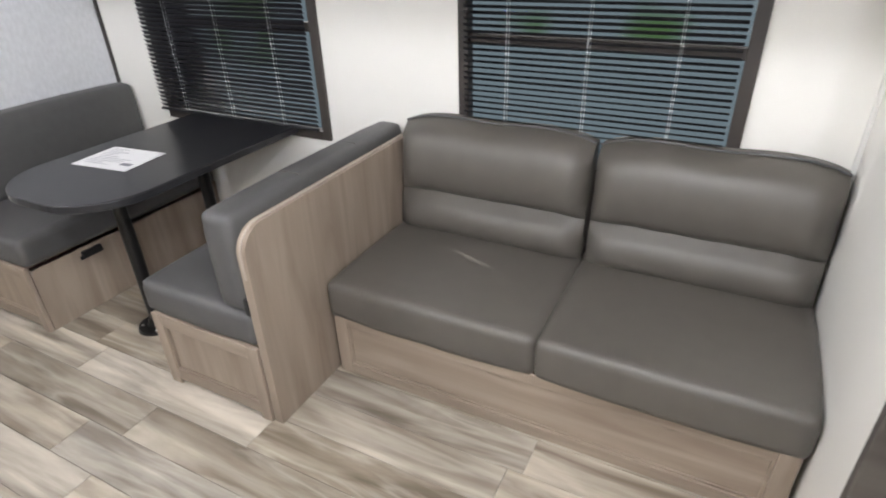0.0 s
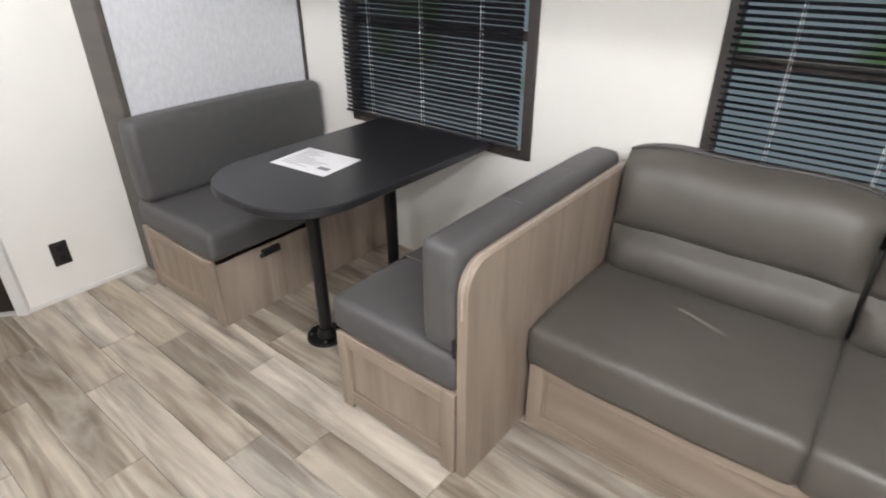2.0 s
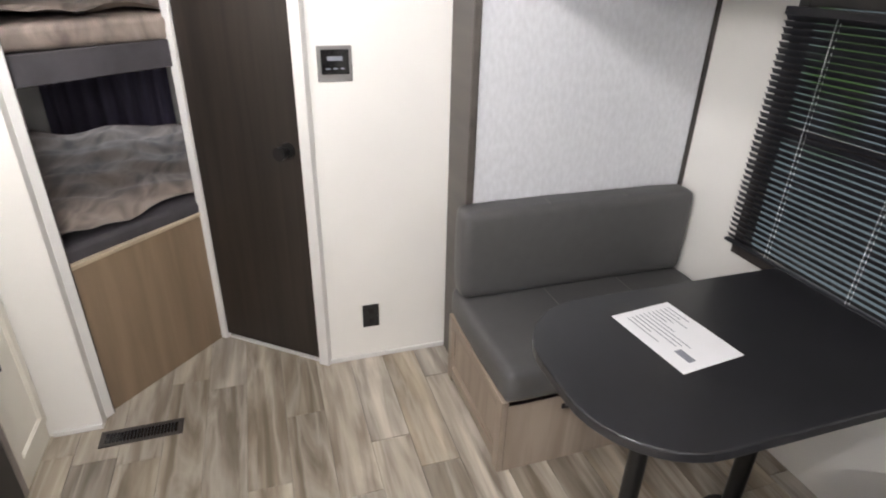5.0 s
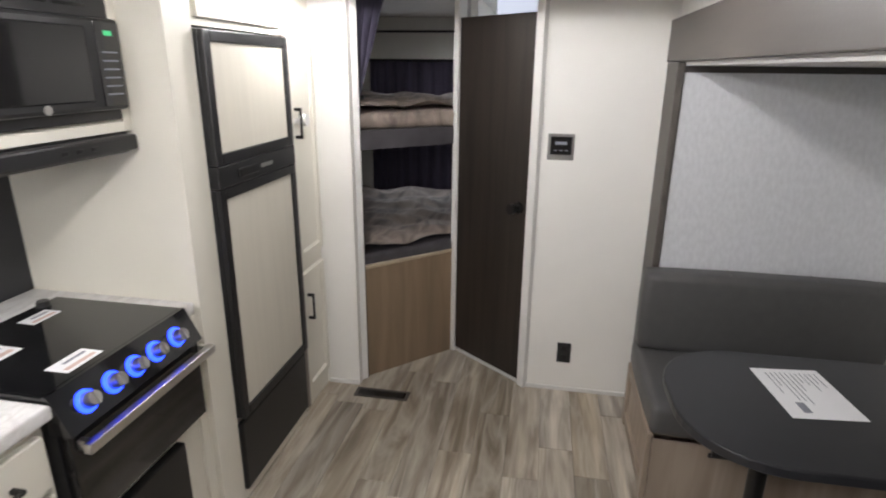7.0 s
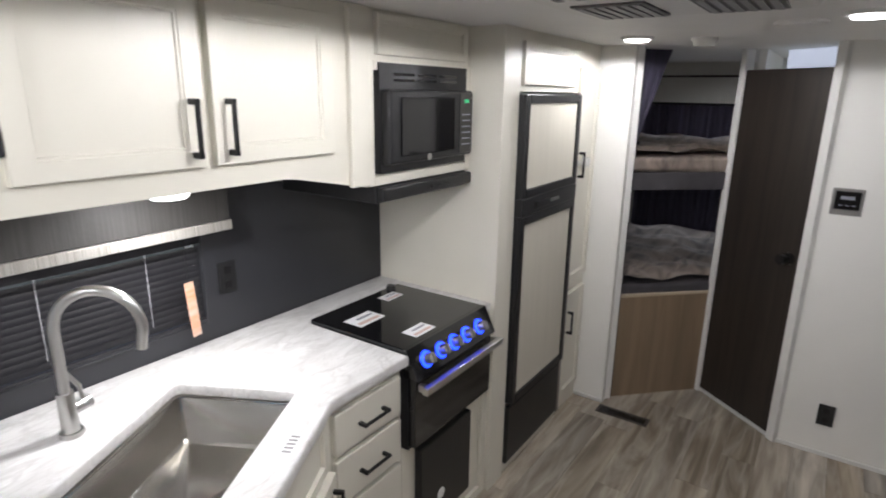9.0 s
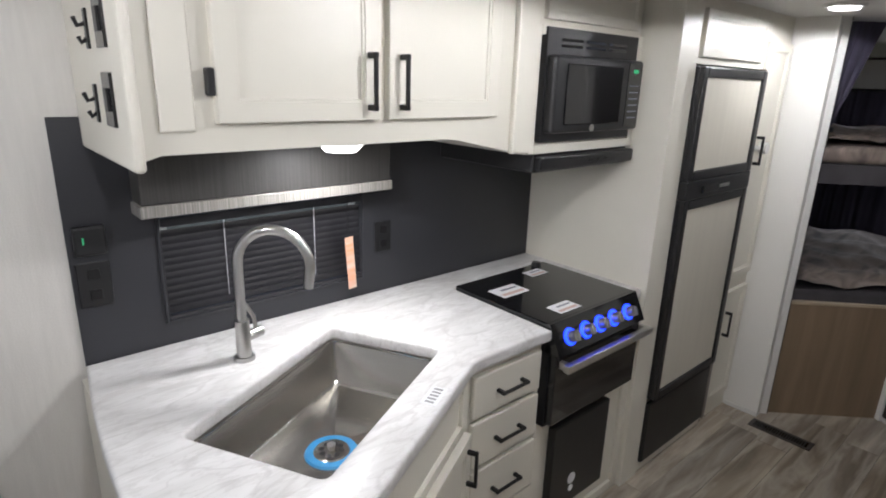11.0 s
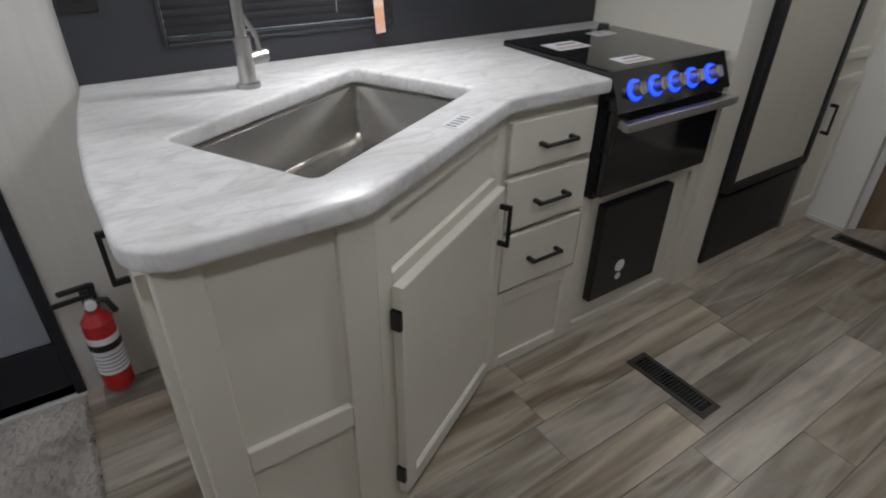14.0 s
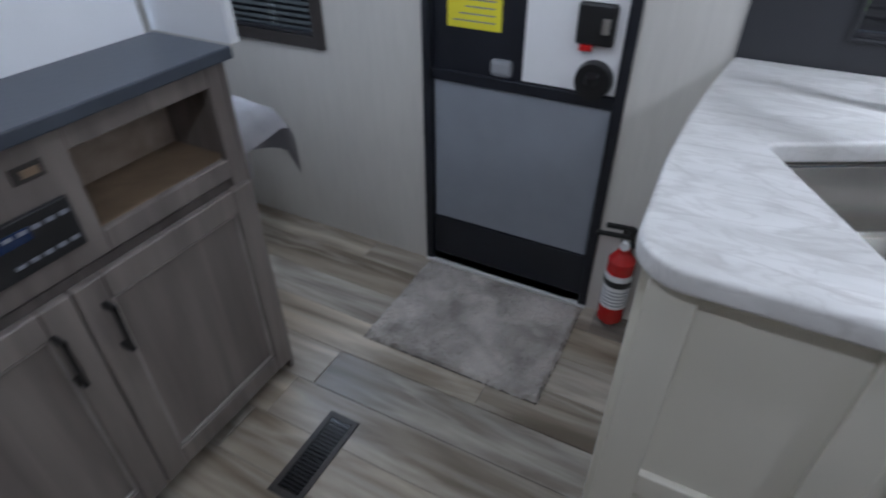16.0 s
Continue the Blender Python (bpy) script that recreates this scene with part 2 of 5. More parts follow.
def outside_material(name, low, high, strength):
    m = bpy.data.materials.new(name)
    m.use_nodes = True
    nt = m.node_tree
    nt.nodes.remove(nt.nodes["Principled BSDF"])
    em = nt.nodes.new("ShaderNodeEmission")
    tc = nt.nodes.new("ShaderNodeTexCoord")
    n = nt.nodes.new("ShaderNodeTexNoise")
    n.inputs["Scale"].default_value, n.inputs["Detail"].default_value = 9.0, 9.0
    nt.links.new(tc.outputs["Object"], n.inputs["Vector"])
    r = nt.nodes.new("ShaderNodeValToRGB")
    for e, (p, c) in zip(r.color_ramp.elements, ((0.38, low), (0.60, high))):
        e.position, e.color = p, (*c, 1)
    g = nt.nodes.new("ShaderNodeTexNoise")
    g.inputs["Scale"].default_value = 0.9
    nt.links.new(tc.outputs["Object"], g.inputs["Vector"])
    gr = nt.nodes.new("ShaderNodeValToRGB")
    gr.color_ramp.elements[0].position, gr.color_ramp.elements[1].position = 0.55, 0.62
    nt.links.new(g.outputs[0], gr.inputs[0])
    mx = nt.nodes.new("ShaderNodeMix")
    mx.data_type = 'RGBA'
    nt.links.new(gr.outputs[0], mx.inputs[0])
    nt.links.new(r.outputs[0], mx.inputs[6])
    mx.inputs[7].default_value = (0.10, 0.17, 0.06, 1)
    nt.links.new(mx.outputs[2], em.inputs[0])
    em.inputs[1].default_value = strength
    nt.links.new(em.outputs[0], nt.nodes["Material Output"].inputs[0])
    return m


M_OUT = outside_material("outdoor_backdrop", (0.05, 0.062, 0.065), (0.42, 0.48, 0.50), 1.25)
M_OUT2 = outside_material("sunlit_backdrop", (0.5, 0.56, 0.58), (0.8, 0.86, 0.9), 4.0)


# ---------------------------------------------------------------- builders
def box(bm, x0, x1, y0, y1, z0, z1, bevel=0.0, seg=2):
    r = bmesh.ops.create_cube(bm, size=1.0)
    vs = r["verts"]
    for v in vs:
        v.co = Vector(((x0 + x1) / 2 + v.co.x * (x1 - x0), (y0 + y1) / 2 + v.co.y * (y1 - y0), (z0 + z1) / 2 + v.co.z * (z1 - z0)))
    if bevel > 0:
        es = list({e for v in vs for e in v.link_edges})
        bmesh.ops.bevel(bm, geom=es, offset=bevel, segments=seg, affect='EDGES', profile=0.5)
    return bm


def boxes(*rows, bevel=0.0, seg=2):
    bm = bmesh.new()
    for r in rows:
        box(bm, *r, bevel=bevel, seg=seg)
    return bm


def cyl(bm, a, b, r, r2=None, seg=20):
    a, b = Vector(a), Vector(b)
    m = Matrix.Translation((a + b) / 2) @ (b - a).to_track_quat("Z", "Y").to_matrix().to_4x4()
    bmesh.ops.create_cone(bm, cap_ends=True, segments=seg, radius1=r, radius2=r if r2 is None else r2, depth=(b - a).length, matrix=m)
    return bm


def tube(points, r, seg=12):
    bm = bmesh.new()
    rings = []
    pts = [Vector(p) for p in points]
    for i, p in enumerate(pts):
        d = (pts[min(i + 1, len(pts) - 1)] - pts[max(i - 1, 0)]).normalized()
        q = d.to_track_quat("Z", "Y")
        rings.append([bm.verts.new(p + q @ Vector((r * math.cos(k * 2 * math.pi / seg), r * math.sin(k * 2 * math.pi / seg), 0))) for k in range(seg)])
    for a, b in zip(rings, rings[1:]):
        turn = min(range(seg), key=lambda s: (a[0].co - b[s].co).length)
        for k in range(seg):
            bm.faces.new((a[k], a[(k + 1) % seg], b[(k + 1 + turn) % seg], b[(k + turn) % seg]))
    bm.faces.new(rings[0])
    bm.faces.new(rings[-1])
    bmesh.ops.recalc_face_normals(bm, faces=bm.faces)
    return bm


def prism(outline, z0, z1, bevel=0.0, holes=()):
    """A flat slab of any outline, with holes."""
    bm = bmesh.new()
    loops = [outline, *holes]
    for loop in loops:
        vs = [bm.verts.new((x, y, z1)) for x, y in loop]
        for a, b in zip(vs, vs[1:] + vs[:1]):
            bm.edges.new((a, b))
    bmesh.ops.triangle_fill(bm, use_beauty=True, edges=bm.edges)
    top = list(bm.faces)
    for f in top:
        f.normal_update()
        if f.normal.z < 0:
            f.normal_flip()
    low = bmesh.ops.extrude_face_region(bm, geom=top)
    for v in [g for g in low["geom"] if isinstance(g, bmesh.types.BMVert)]:
        v.co.z = z0
    bmesh.ops.recalc_face_normals(bm, faces=bm.faces)
    if bevel > 0:
        es = [e for e in bm.edges if len(e.link_faces) == 2 and e.calc_face_angle(0) > 1.0 and abs(e.verts[0].co.z - e.verts[1].co.z) < 1e-5]
        bmesh.ops.bevel(bm, geom=es, offset=bevel, segments=3, affect='EDGES', profile=0.5)
    return bm


def mesh_of(name, bm, material, smooth=False):
    me = bpy.data.meshes.new(name)
    if smooth:
        for f in bm.faces:
            f.smooth = True
        for e in bm.edges:
            if len(e.link_faces) == 2 and e.calc_face_angle(0) > 0.7:
                e.smooth = False
    bm.to_mesh(me)
    bm.free()
    me.materials.append(material)
    return me


def part(name, bm, material, parent, label="", smooth=False):
    ob = new(name, mesh_of(name, bm, material, smooth))
    ob.parent = parent
    top = parent
    base = Vector((0, 0, 0))
    while top.parent:
        top = top.parent
    if parent is top:
        base = top.location
        ob.matrix_parent_inverse = Matrix.Translation(-base)
    if label:
        ob["label"] = label
    return ob


def thing(name, at, label, category, group=""):
    ob = new(name)
    ob.empty_display_size = 0.05
    ob.location = at
    return tagged(ob, label, category, group)


def solid(name, bm, material, label, category, kind="", smooth=False, group=""):
    return tagged(new(name, mesh_of(name, bm, material, smooth)), label, category, group, kind)


def wall(name, bm, material, label):
    return solid(name, bm, material, label, "wall", "structure")


def holed(axis, face, thick, u0, u1, z0, z1, holes):
    """A wall along x or y, its inner side at face, with rectangular openings (u0, u1, z0, z1)."""
    bm = bmesh.new()
    us = sorted({u0, u1, *[h[0] for h in holes], *[h[1] for h in holes]})
    zs = sorted({z0, z1, *[h[2] for h in holes], *[h[3] for h in holes]})
    lo, hi = sorted((face, face + thick))
    for a, b in zip(us, us[1:]):
        for c, d in zip(zs, zs[1:]):
            if any(h[0] <= (a + b) / 2 <= h[1] and h[2] <= (c + d) / 2 <= h[3] for h in holes):
                continue
            box(bm, *((a, b, lo, hi) if axis == "x" else (lo, hi, a, b)), c, d)
    bmesh.ops.remove_doubles(bm, verts=bm.verts, dist=1e-5)
    return bm


def frame4(u0, u1, z0, z1, w, y0, y1, bevel=0.003):
    return boxes((u0, u0 + w, y0, y1, z0, z1), (u1 - w, u1, y0, y1, z0, z1), (u0 + w, u1 - w, y0, y1, z0, z0 + w), (u0 + w, u1 - w, y0, y1, z1 - w, z1), bevel=bevel)


def framed_panel(w, h, t=0.02, stile=0.055, deep=0.009):
    """A shaker front in its own plane: x across, z up, front towards +y."""
    bm = boxes((0, w, 0, t, 0, h))
    rim = [e for e in bm.edges if all(v.co.y > t / 2 for v in e.verts)]
    bmesh.ops.bevel(bm, geom=rim, offset=0.003, segments=2, affect='EDGES', profile=0.5)
    bm.normal_update()
    front = max((f for f in bm.faces if f.normal.y > 0.9), key=lambda f: f.calc_area())
    for thick, depth in ((stile - 0.003, 0.0), (0.002, -deep * 0.45), (0.007, 0.0), (0.003, -deep * 0.55)):
        bmesh.ops.inset_region(bm, faces=[front], thickness=thick, depth=depth)
    return bm


def bar_handle(length=0.11, upright=True):
    """A square bar pull, centred, its back at y=0."""
    h = length / 2
    if upright:
        return boxes((-0.005, 0.005, 0.024, 0.034, -h, h), (-0.006, 0.006, 0, 0.034, -h - 0.002, -h + 0.012), (-0.006, 0.006, 0, 0.034, h - 0.012, h + 0.002), bevel=0.002, seg=1)
    return boxes((-h, h, 0.024, 0.034, -0.005, 0.005), (-h - 0.002, -h + 0.012, 0, 0.034, -0.006, 0.006), (h - 0.012, h + 0.002, 0, 0.034, -0.006, 0.006), bevel=0.002, seg=1)


def moved(bm, m):
    bm.transform(m)
    return bm


def facing(x, y, z, rz=0.0):
    return pose(x, y, z, 0, 0, rz)


def cushion(x0, x1, y0, y1, z0, z1, r=0.03, puff=0.012, seed=1, lean=0.0):
    """An upholstered block with soft edges and a slight swell."""
    rnd = random.Random(seed)
    bm = boxes((x0, x1, y0, y1, z0, z1))
    bmesh.ops.bevel(bm, geom=list(bm.edges), offset=r, segments=3, affect='EDGES', profile=0.6)
    long = [e for e in bm.edges if e.calc_length() > 0.12]
    bmesh.ops.subdivide_edges(bm, edges=long, cuts=7, use_grid_fill=True)
    bm.normal_update()
    c = Vector(((x0 + x1) / 2, (y0 + y1) / 2, (z0 + z1) / 2))
    half = Vector(((x1 - x0) / 2, (y1 - y0) / 2, (z1 - z0) / 2))
    for v in bm.verts:
        q = Vector(((v.co[k] - c[k]) / half[k] for k in range(3)))
        f = 1.0
        n = v.normal
        for k in range(3):
            f *= 1 - abs(n[k]) * 0 - (1 - abs(n[k])) * min(1.0, abs(q[k])) ** 3 * 0.9
        v.co += n * (puff * f + rnd.uniform(-1, 1) * 0.0012)
        v.co.y += lean * (v.co.z - z0)
    return bm


# ---------------------------------------------------------------- structure
W1, W2 = (-1.76, -0.69, 0.667, 1.6), (-0.03, 0.985, 0.667, 1.6)
W3, WK = (1.99, 2.7, 0.768, 1.4), (-0.18, 0.51, 1.0, 1.40)
DOOR = (0.962, 1.605, 0.012, 1.85)
WR = (0.0, 0.57, 0.95, 1.70)
Y0, YM, YS, XR, XF = -0.42, 1.86, 2.83, -4.0, 4.0
XE, XS, XB, XP = -2.13, 1.315, -2.35, 1.93

subfloor = solid("floor", boxes((XR, XF, Y0 - 0.05, YM + 0.06, -0.06, -0.004), (XE - 0.05, XS + 0.05, YM + 0.06, YS + 0.05, -0.06, -0.004)), M_GAP, "dark subfloor under the vinyl planks", "floor", "structure")
wall("wall_kitchen", holed("x", Y0, -0.06, XR, XF, -0.06, CEIL + 0.048, [DOOR, W3, WK]), M_ENTRY, "pale grey linen-textured wall panel by the entry")
wall("wall_slide", holed("x", YS, 0.05, XE - 0.05, XS + 0.05, -0.06, 1.76, [W1, W2]), M_WALL, "cream vinyl-clad slide-out wall with two windows")
wall("wall_slide_end_rear", boxes((XE - 0.05, XE, YM, YS, -0.06, 1.76)), M_SLIDE, "pale grey linen-textured end panel of the slide-out")
wall("wall_slide_end_front", boxes((XS, XS + 0.05, YM, YS, -0.06, 1.76)), M_WALL, "cream vinyl-clad end panel of the slide-out")
wall("wall_side_rear", boxes((XR, XE - 0.05, YM + 0.002, YM + 0.06, -0.06, CEIL + 0.048)), M_WALL, "cream side wall panel")
wall("wall_side_front", boxes((XS + 0.05, XF, YM + 0.002, YM + 0.06, -0.06, CEIL + 0.048)), M_WALL, "cream side wall panel")
wall("wall_side_header", boxes((XE - 0.05, XS + 0.05, YM + 0.002, YM + 0.06, 1.76, CEIL + 0.048)), M_WALL, "wall panel above the slide-out opening")
wall("wall_bathroom", boxes((XB - 0.05, XB, 1.27, YM + 0.002, 0, CEIL)), M_WALL, "cream vinyl-clad bathroom wall")
wall("wall_rear", holed("y", XR, -0.06, Y0 - 0.06, YM + 0.06, -0.06, CEIL + 0.048, [WR]), M_WALL, "cream rear wall of the bunk room")
wall("wall_front", boxes((XF, XF + 0.06, Y0 - 0.06, YM + 0.06, -0.06, CEIL + 0.048)), M_WALL, "cream front wall of the bedroom")
wall("wall_partition", boxes((XP, XP + 0.05, 0.29, YM, 0, CEIL)), M_PARTITION, "smooth white partition wall behind the media counter")
wall("wall_bunk_stub", boxes((-2.24, -2.19, Y0, 0.385, 0, CEIL)), M_WALL, "narrow cream wall return beside the pantry")
wall("wall_stove_side", boxes((-1.235, -1.10, Y0, 0.222, 0, CEIL)), M_WHITE, "white side panel between stove and refrigerator")
solid("ceiling", boxes((XR - 0.06, XF + 0.06, Y0 - 0.06, YM + 0.06, CEIL, CEIL + 0.05)), M_CEIL, "pale vinyl ceiling", "ceiling", "structure")
solid("ceiling_slide", boxes((XE - 0.05, XS + 0.05, YM, YS + 0.05, 1.70, 1.75)), M_CEIL, "low pale ceiling inside the slide-out", "ceiling", "structure")
solid("trim_slide_header", boxes((XB + 0.002, XS + 0.08, YM - 0.035, YM, 1.715, 1.89), bevel=0.004), M_FASCIA, "grey-brown wood fascia over the slide-out opening", "trim", "structure")
solid("trim_slide_jamb_rear", boxes((XB + 0.002, XE + 0.012, YM - 0.03, YM, 0.0, 1.713), bevel=0.004), M_FASCIA, "grey-brown wood jamb of the slide-out opening", "trim", "structure")
solid("trim_slide_jamb_front", boxes((XS - 0.012, XS + 0.09, YM - 0.03, YM, 0.0, 1.713), bevel=0.004), M_FASCIA, "grey-brown wood jamb of the slide-out opening", "trim", "structure")
solid("trim_slide_end_top", boxes((XE, XE + 0.012, YM, YS, 1.672, 1.698)), M_BROWN, "dark trim strip under the slide-out ceiling", "trim", "structure")
solid("trim_slide_corner", boxes((XE, XE + 0.014, YS - 0.014, YS, 0, 1.67)), M_BROWN, "dark corner trim strip", "trim", "structure")
# White strip in the corner imitates the band of sun on the end wall.
solid("sun_strip_corner_front", boxes((XS - 0.014, XS, YS - 0.014, YS, 0, 1.70), bevel=0.004), M_TRIMW, "white corner strip standing in for the streak of sunlight", "trim", "structure")
solid("baseboard_bathroom", boxes((XB, XB + 0.01, 1.27, YM - 0.03, 0, 0.022), bevel=0.002), M_TRIMW, "slim white baseboard strip", "baseboard", "structure")
solid("baseboard_stub", boxes((-2.19, -2.18, 0.215, 0.385, 0, 0.022), bevel=0.002), M_TRIMW, "slim white baseboard strip", "baseboard", "structure")
solid("backsplash", holed("x", Y0 + 0.008, -0.0075, -1.10, 0.725, 0.93, 1.60, [WK]), M_BACKSP, "matte charcoal backsplash panel behind the counter", "backsplash", "structure")

# diagonal bathroom door and bunk-room opening
A, B, C = Vector((-2.265, 0.385, 0)), Vector((-2.715, 0.828, 0)), Vector((-2.365, 1.268, 0))


def along(a, b, z=0.0):
    d = b - a
    return Matrix.Translation((a.x, a.y, z)) @ Matrix.Rotation(math.atan2(d.y, d.x), 4, 'Z')


wall_len = (C - B).length
door = thing("door_1", (B.x, B.y, 0), "closed dark-stained wood bathroom door with a round black knob", "door")
door["kind"] = "structure"
mB = along(B, C)
part("door_leaf", moved(boxes((0.028, wall_len - 0.02, -0.02, 0.016, 0.03, 1.93), bevel=0.003), mB), M_DARKW, door, "dark wood-grain door leaf")
kn = bmesh.new()
cyl(kn, (wall_len - 0.075, -0.018, 1.0), (wall_len - 0.075, -0.028, 1.0), 0.032, 0.03)
cyl(kn, (wall_len - 0.075, -0.028, 1.0), (wall_len - 0.075, -0.055, 1.0), 0.012, 0.014)
cyl(kn, (wall_len - 0.075, -0.05, 1.0), (wall_len - 0.075, -0.082, 1.0), 0.022, 0.027)
part("knob", moved(kn, mB), M_BLACKM, door, "round dark metal door knob", True)
part("door_frame", moved(boxes((-0.012, 0.026, -0.03, 0.03, 0, CEIL), (wall_len - 0.018, wall_len + 0.03, -0.026, 0.03, 0, CEIL), bevel=0.003), mB), M_TRIMW, door, "slim white door frame")
part("threshold", moved(boxes((0.026, wall_len - 0.018, -0.012, 0.02, 0.001, 0.006)), mB), M_TRIMW, door, "pale metal threshold strip")
# Glowing sheet behind the door top, added for the light in that gap.
solid("bathroom_glow_panel", moved(boxes((0.03, wall_len - 0.02, 0.25, 0.26, 1.88, CEIL - 0.002)), mB), M_BATH, "glowing panel standing in for the bathroom light above the door", "skylight", "structure")
wall("wall_bathroom_inner", boxes((XB - 1.3, XB - 1.25, 0.89, YM, 0, CEIL)), M_WALL, "cream inner bathroom wall")
solid("trim_bunk_post", moved(boxes((-0.02, 0.016, -0.02, 0.03, 0, CEIL), bevel=0.003), along(A, B)), M_TRIMW, "white trim post of the bunk-room opening", "trim", "structure")
solid("trim_bunk_post_edge", moved(boxes((0.016, 0.022, -0.014, 0.02, 0, CEIL)), along(A, B)), M_BROWN, "thin dark edge of the bunk-room opening", "trim", "structure")

# floor vents and planks are at the end


# ---------------------------------------------------------------- windows
def blind_window(name, w, y, side, n_cords, label, slat_tilt, rail=None, frame_mat=None, span=None, head=0.044):
    """A window in a wall along x; side +1: the room lies towards -y."""
    x0, x1, z0, z1 = w
    win = thing(name, ((x0 + x1) / 2, y, z0), label, "window")
    win["kind"] = "structure"
    s = -side
    fy = sorted((y + s * 0.016, y - s * 0.03))
    part("window_frame", frame4(x0, x1, z0, z1, 0.042 if not frame_mat else 0.01, *fy), frame_mat or M_BROWN, win, "dark brown window frame")
    g = part("pane", boxes((x0 + 0.04, x1 - 0.04, y - s * 0.032, y - s * 0.028, z0 + 0.04, z1 - 0.04)), glass, win, "tinted glass pane")
    g.visible_shadow = False
    if rail:
        part("mid_rail", boxes((x0 + 0.04, x1 - 0.04, *sorted((y - s * 0.026, y - s * 0.004)), rail, rail + 0.04), bevel=0.003), M_BROWN, win, "dark sliding sash rail")
    bl = thing("window_blind", ((x0 + x1) / 2, y, z1), "dark grey mini blind with pale cords, mostly closed", "blind", "window blinds")
    cy = y + s * (0.032 if span else 0.004)
    a0, a1 = (x0 + 0.045, x1 - 0.045) if not frame_mat else (x0 + 0.012, x1 - 0.012)
    if span:
        a0, a1 = span
    part("headrail", boxes((a0, a1, cy - 0.012, cy + 0.012, z1 - head - 0.026, z1 - head), bevel=0.002), M_BLIND, bl)
    low = z0 + (0.011 if frame_mat else 0.046)
    part("bottom_rail", boxes((a0, a1, cy - 0.011, cy + 0.011, low, low + 0.012), bevel=0.003), M_BLIND, bl)
    sb = bmesh.new()
    half = 0.0125
    rows = []
    for k in range(5):
        u = -1 + k / 2
        rows.append([sb.verts.new((x, u * half, 0.0022 * (1 - u * u))) for x in (a0 - (a0 + a1) / 2, a1 - (a0 + a1) / 2)])
    for p, q in zip(rows, rows[1:]):
        sb.faces.new((p[0], p[1], q[1], q[0]))
    slat_mesh = mesh_of("slat", sb, M_BLIND, True)
    z = low + 0.026
    rnd = random.Random(5)
    while z < z1 - head - 0.031:
        o = new("slat", slat_mesh)
        o.parent = bl
        o.matrix_parent_inverse = Matrix.Translation(-bl.location)
        o.matrix_basis = pose((a0 + a1) / 2, cy, z, slat_tilt + rnd.uniform(-3, 3), rnd.uniform(-0.12, 0.12), 0)
        z += 0.0212
    for k in range(n_cords):
        x = a0 + (a1 - a0) * (k + 0.6) / (n_cords + 0.2)
        for dx, dy in ((-0.003, -0.005), (0.003, 0.005)):
            part("ladder_cord", boxes((x + dx - 0.0007, x + dx + 0.0007, cy + dy - 0.0007, cy + dy + 0.0007, z0 + 0.05, z1 - head)), M_CORD, bl, "thin pale ladder cord")
    return win


blind_window("window_1", W1, YS, 1, 3, "dinette window with dark brown frame", -54, 1.14, span=(W1[0] - 0.02, W1[1] - 0.050))
blind_window("window_2", W2, YS, 1, 3, "window above the sofa with dark brown frame", -33, 1.13, span=(W2[0] + 0.03, W2[1] - 0.052))
blind_window("window_3", W3, Y0, -1, 2, "bedroom-side window with dark frame", 40)
blind_window("window_4", WK, Y0, -1, 2, "low wide kitchen window behind the sink", 76, None, M_BACKSP, head=0.082)
wr = thing("window_5", (XR, 0.2, 0.9), "rear bunk-room window with dark navy curtains", "window")
wr["kind"] = "structure"
part("window_frame", boxes((XR - 0.02, XR + 0.014, WR[0], WR[1], WR[2], WR[2] + 0.04), (XR - 0.02, XR + 0.014, WR[0], WR[1], WR[3] - 0.04, WR[3]), (XR - 0.02, XR + 0.014, WR[0], WR[0] + 0.04, WR[2] + 0.04, WR[3] - 0.04), (XR - 0.02, XR + 0.014, WR[1] - 0.04, WR[1], WR[2] + 0.04, WR[3] - 0.04)), M_BROWN, wr)
part("pane", boxes((XR - 0.035, XR - 0.03, WR[0], WR[1], WR[2], WR[3])), glass, wr).visible_shadow = False
cur = thing("bunk_curtain", (XR + 0.06, 0.4, 0.62), "dark navy gathered curtain over the bunk window", "curtain")
for a, b in ((-0.05, 0.30), (0.29, 0.62)):
    bm = bmesh.new()
    n = 60
    cols = []
    for k in range(n + 1):
        y = a + (b - a) * k / n
        x = XR + 0.05 + 0.014 * math.sin(y * 75 + math.sin(y * 9) * 2)
        cols.append([bm.verts.new((x + 0.01 * math.sin(z * 5 + y * 6), y, z)) for z in (0.62, 0.9, 1.2, 1.5, 1.725)])
    for p, q in zip(cols, cols[1:]):
        for i in range(4):
            bm.faces.new((p[i], q[i], q[i + 1], p[i + 1]))
    part("curtain_panel", bm, M_CURTAIN, cur, "", True)
part("curtain_rod", tube([(XR + 0.05, -0.07, 1.73), (XR + 0.05, 0.64, 1.73)], 0.01), M_BLACK, cur)

yard = new("backdrop", mesh_of("backdrop", boxes((-14, 14, 5.0, 5.1, -0.7, 2.4)), M_OUT))
tagged(yard, "grey gravel and shrubs outside the windows", "backdrop", kind="structure")
yard2 = new("backdrop_far", mesh_of("backdrop_far", boxes((-30, 30, -9.1, -9.0, -1, 1.6)), M_OUT2))
tagged(yard2, "grey gravel yard outside the kitchen window", "backdrop", kind="structure")
solid("ground", boxes((-60, 60, -60, 60, -0.75, -0.7)), mat("gravel", (0.25, 0.25, 0.24), 0.9, var=0.2), "grey gravel yard below the trailer", "ground", "structure")


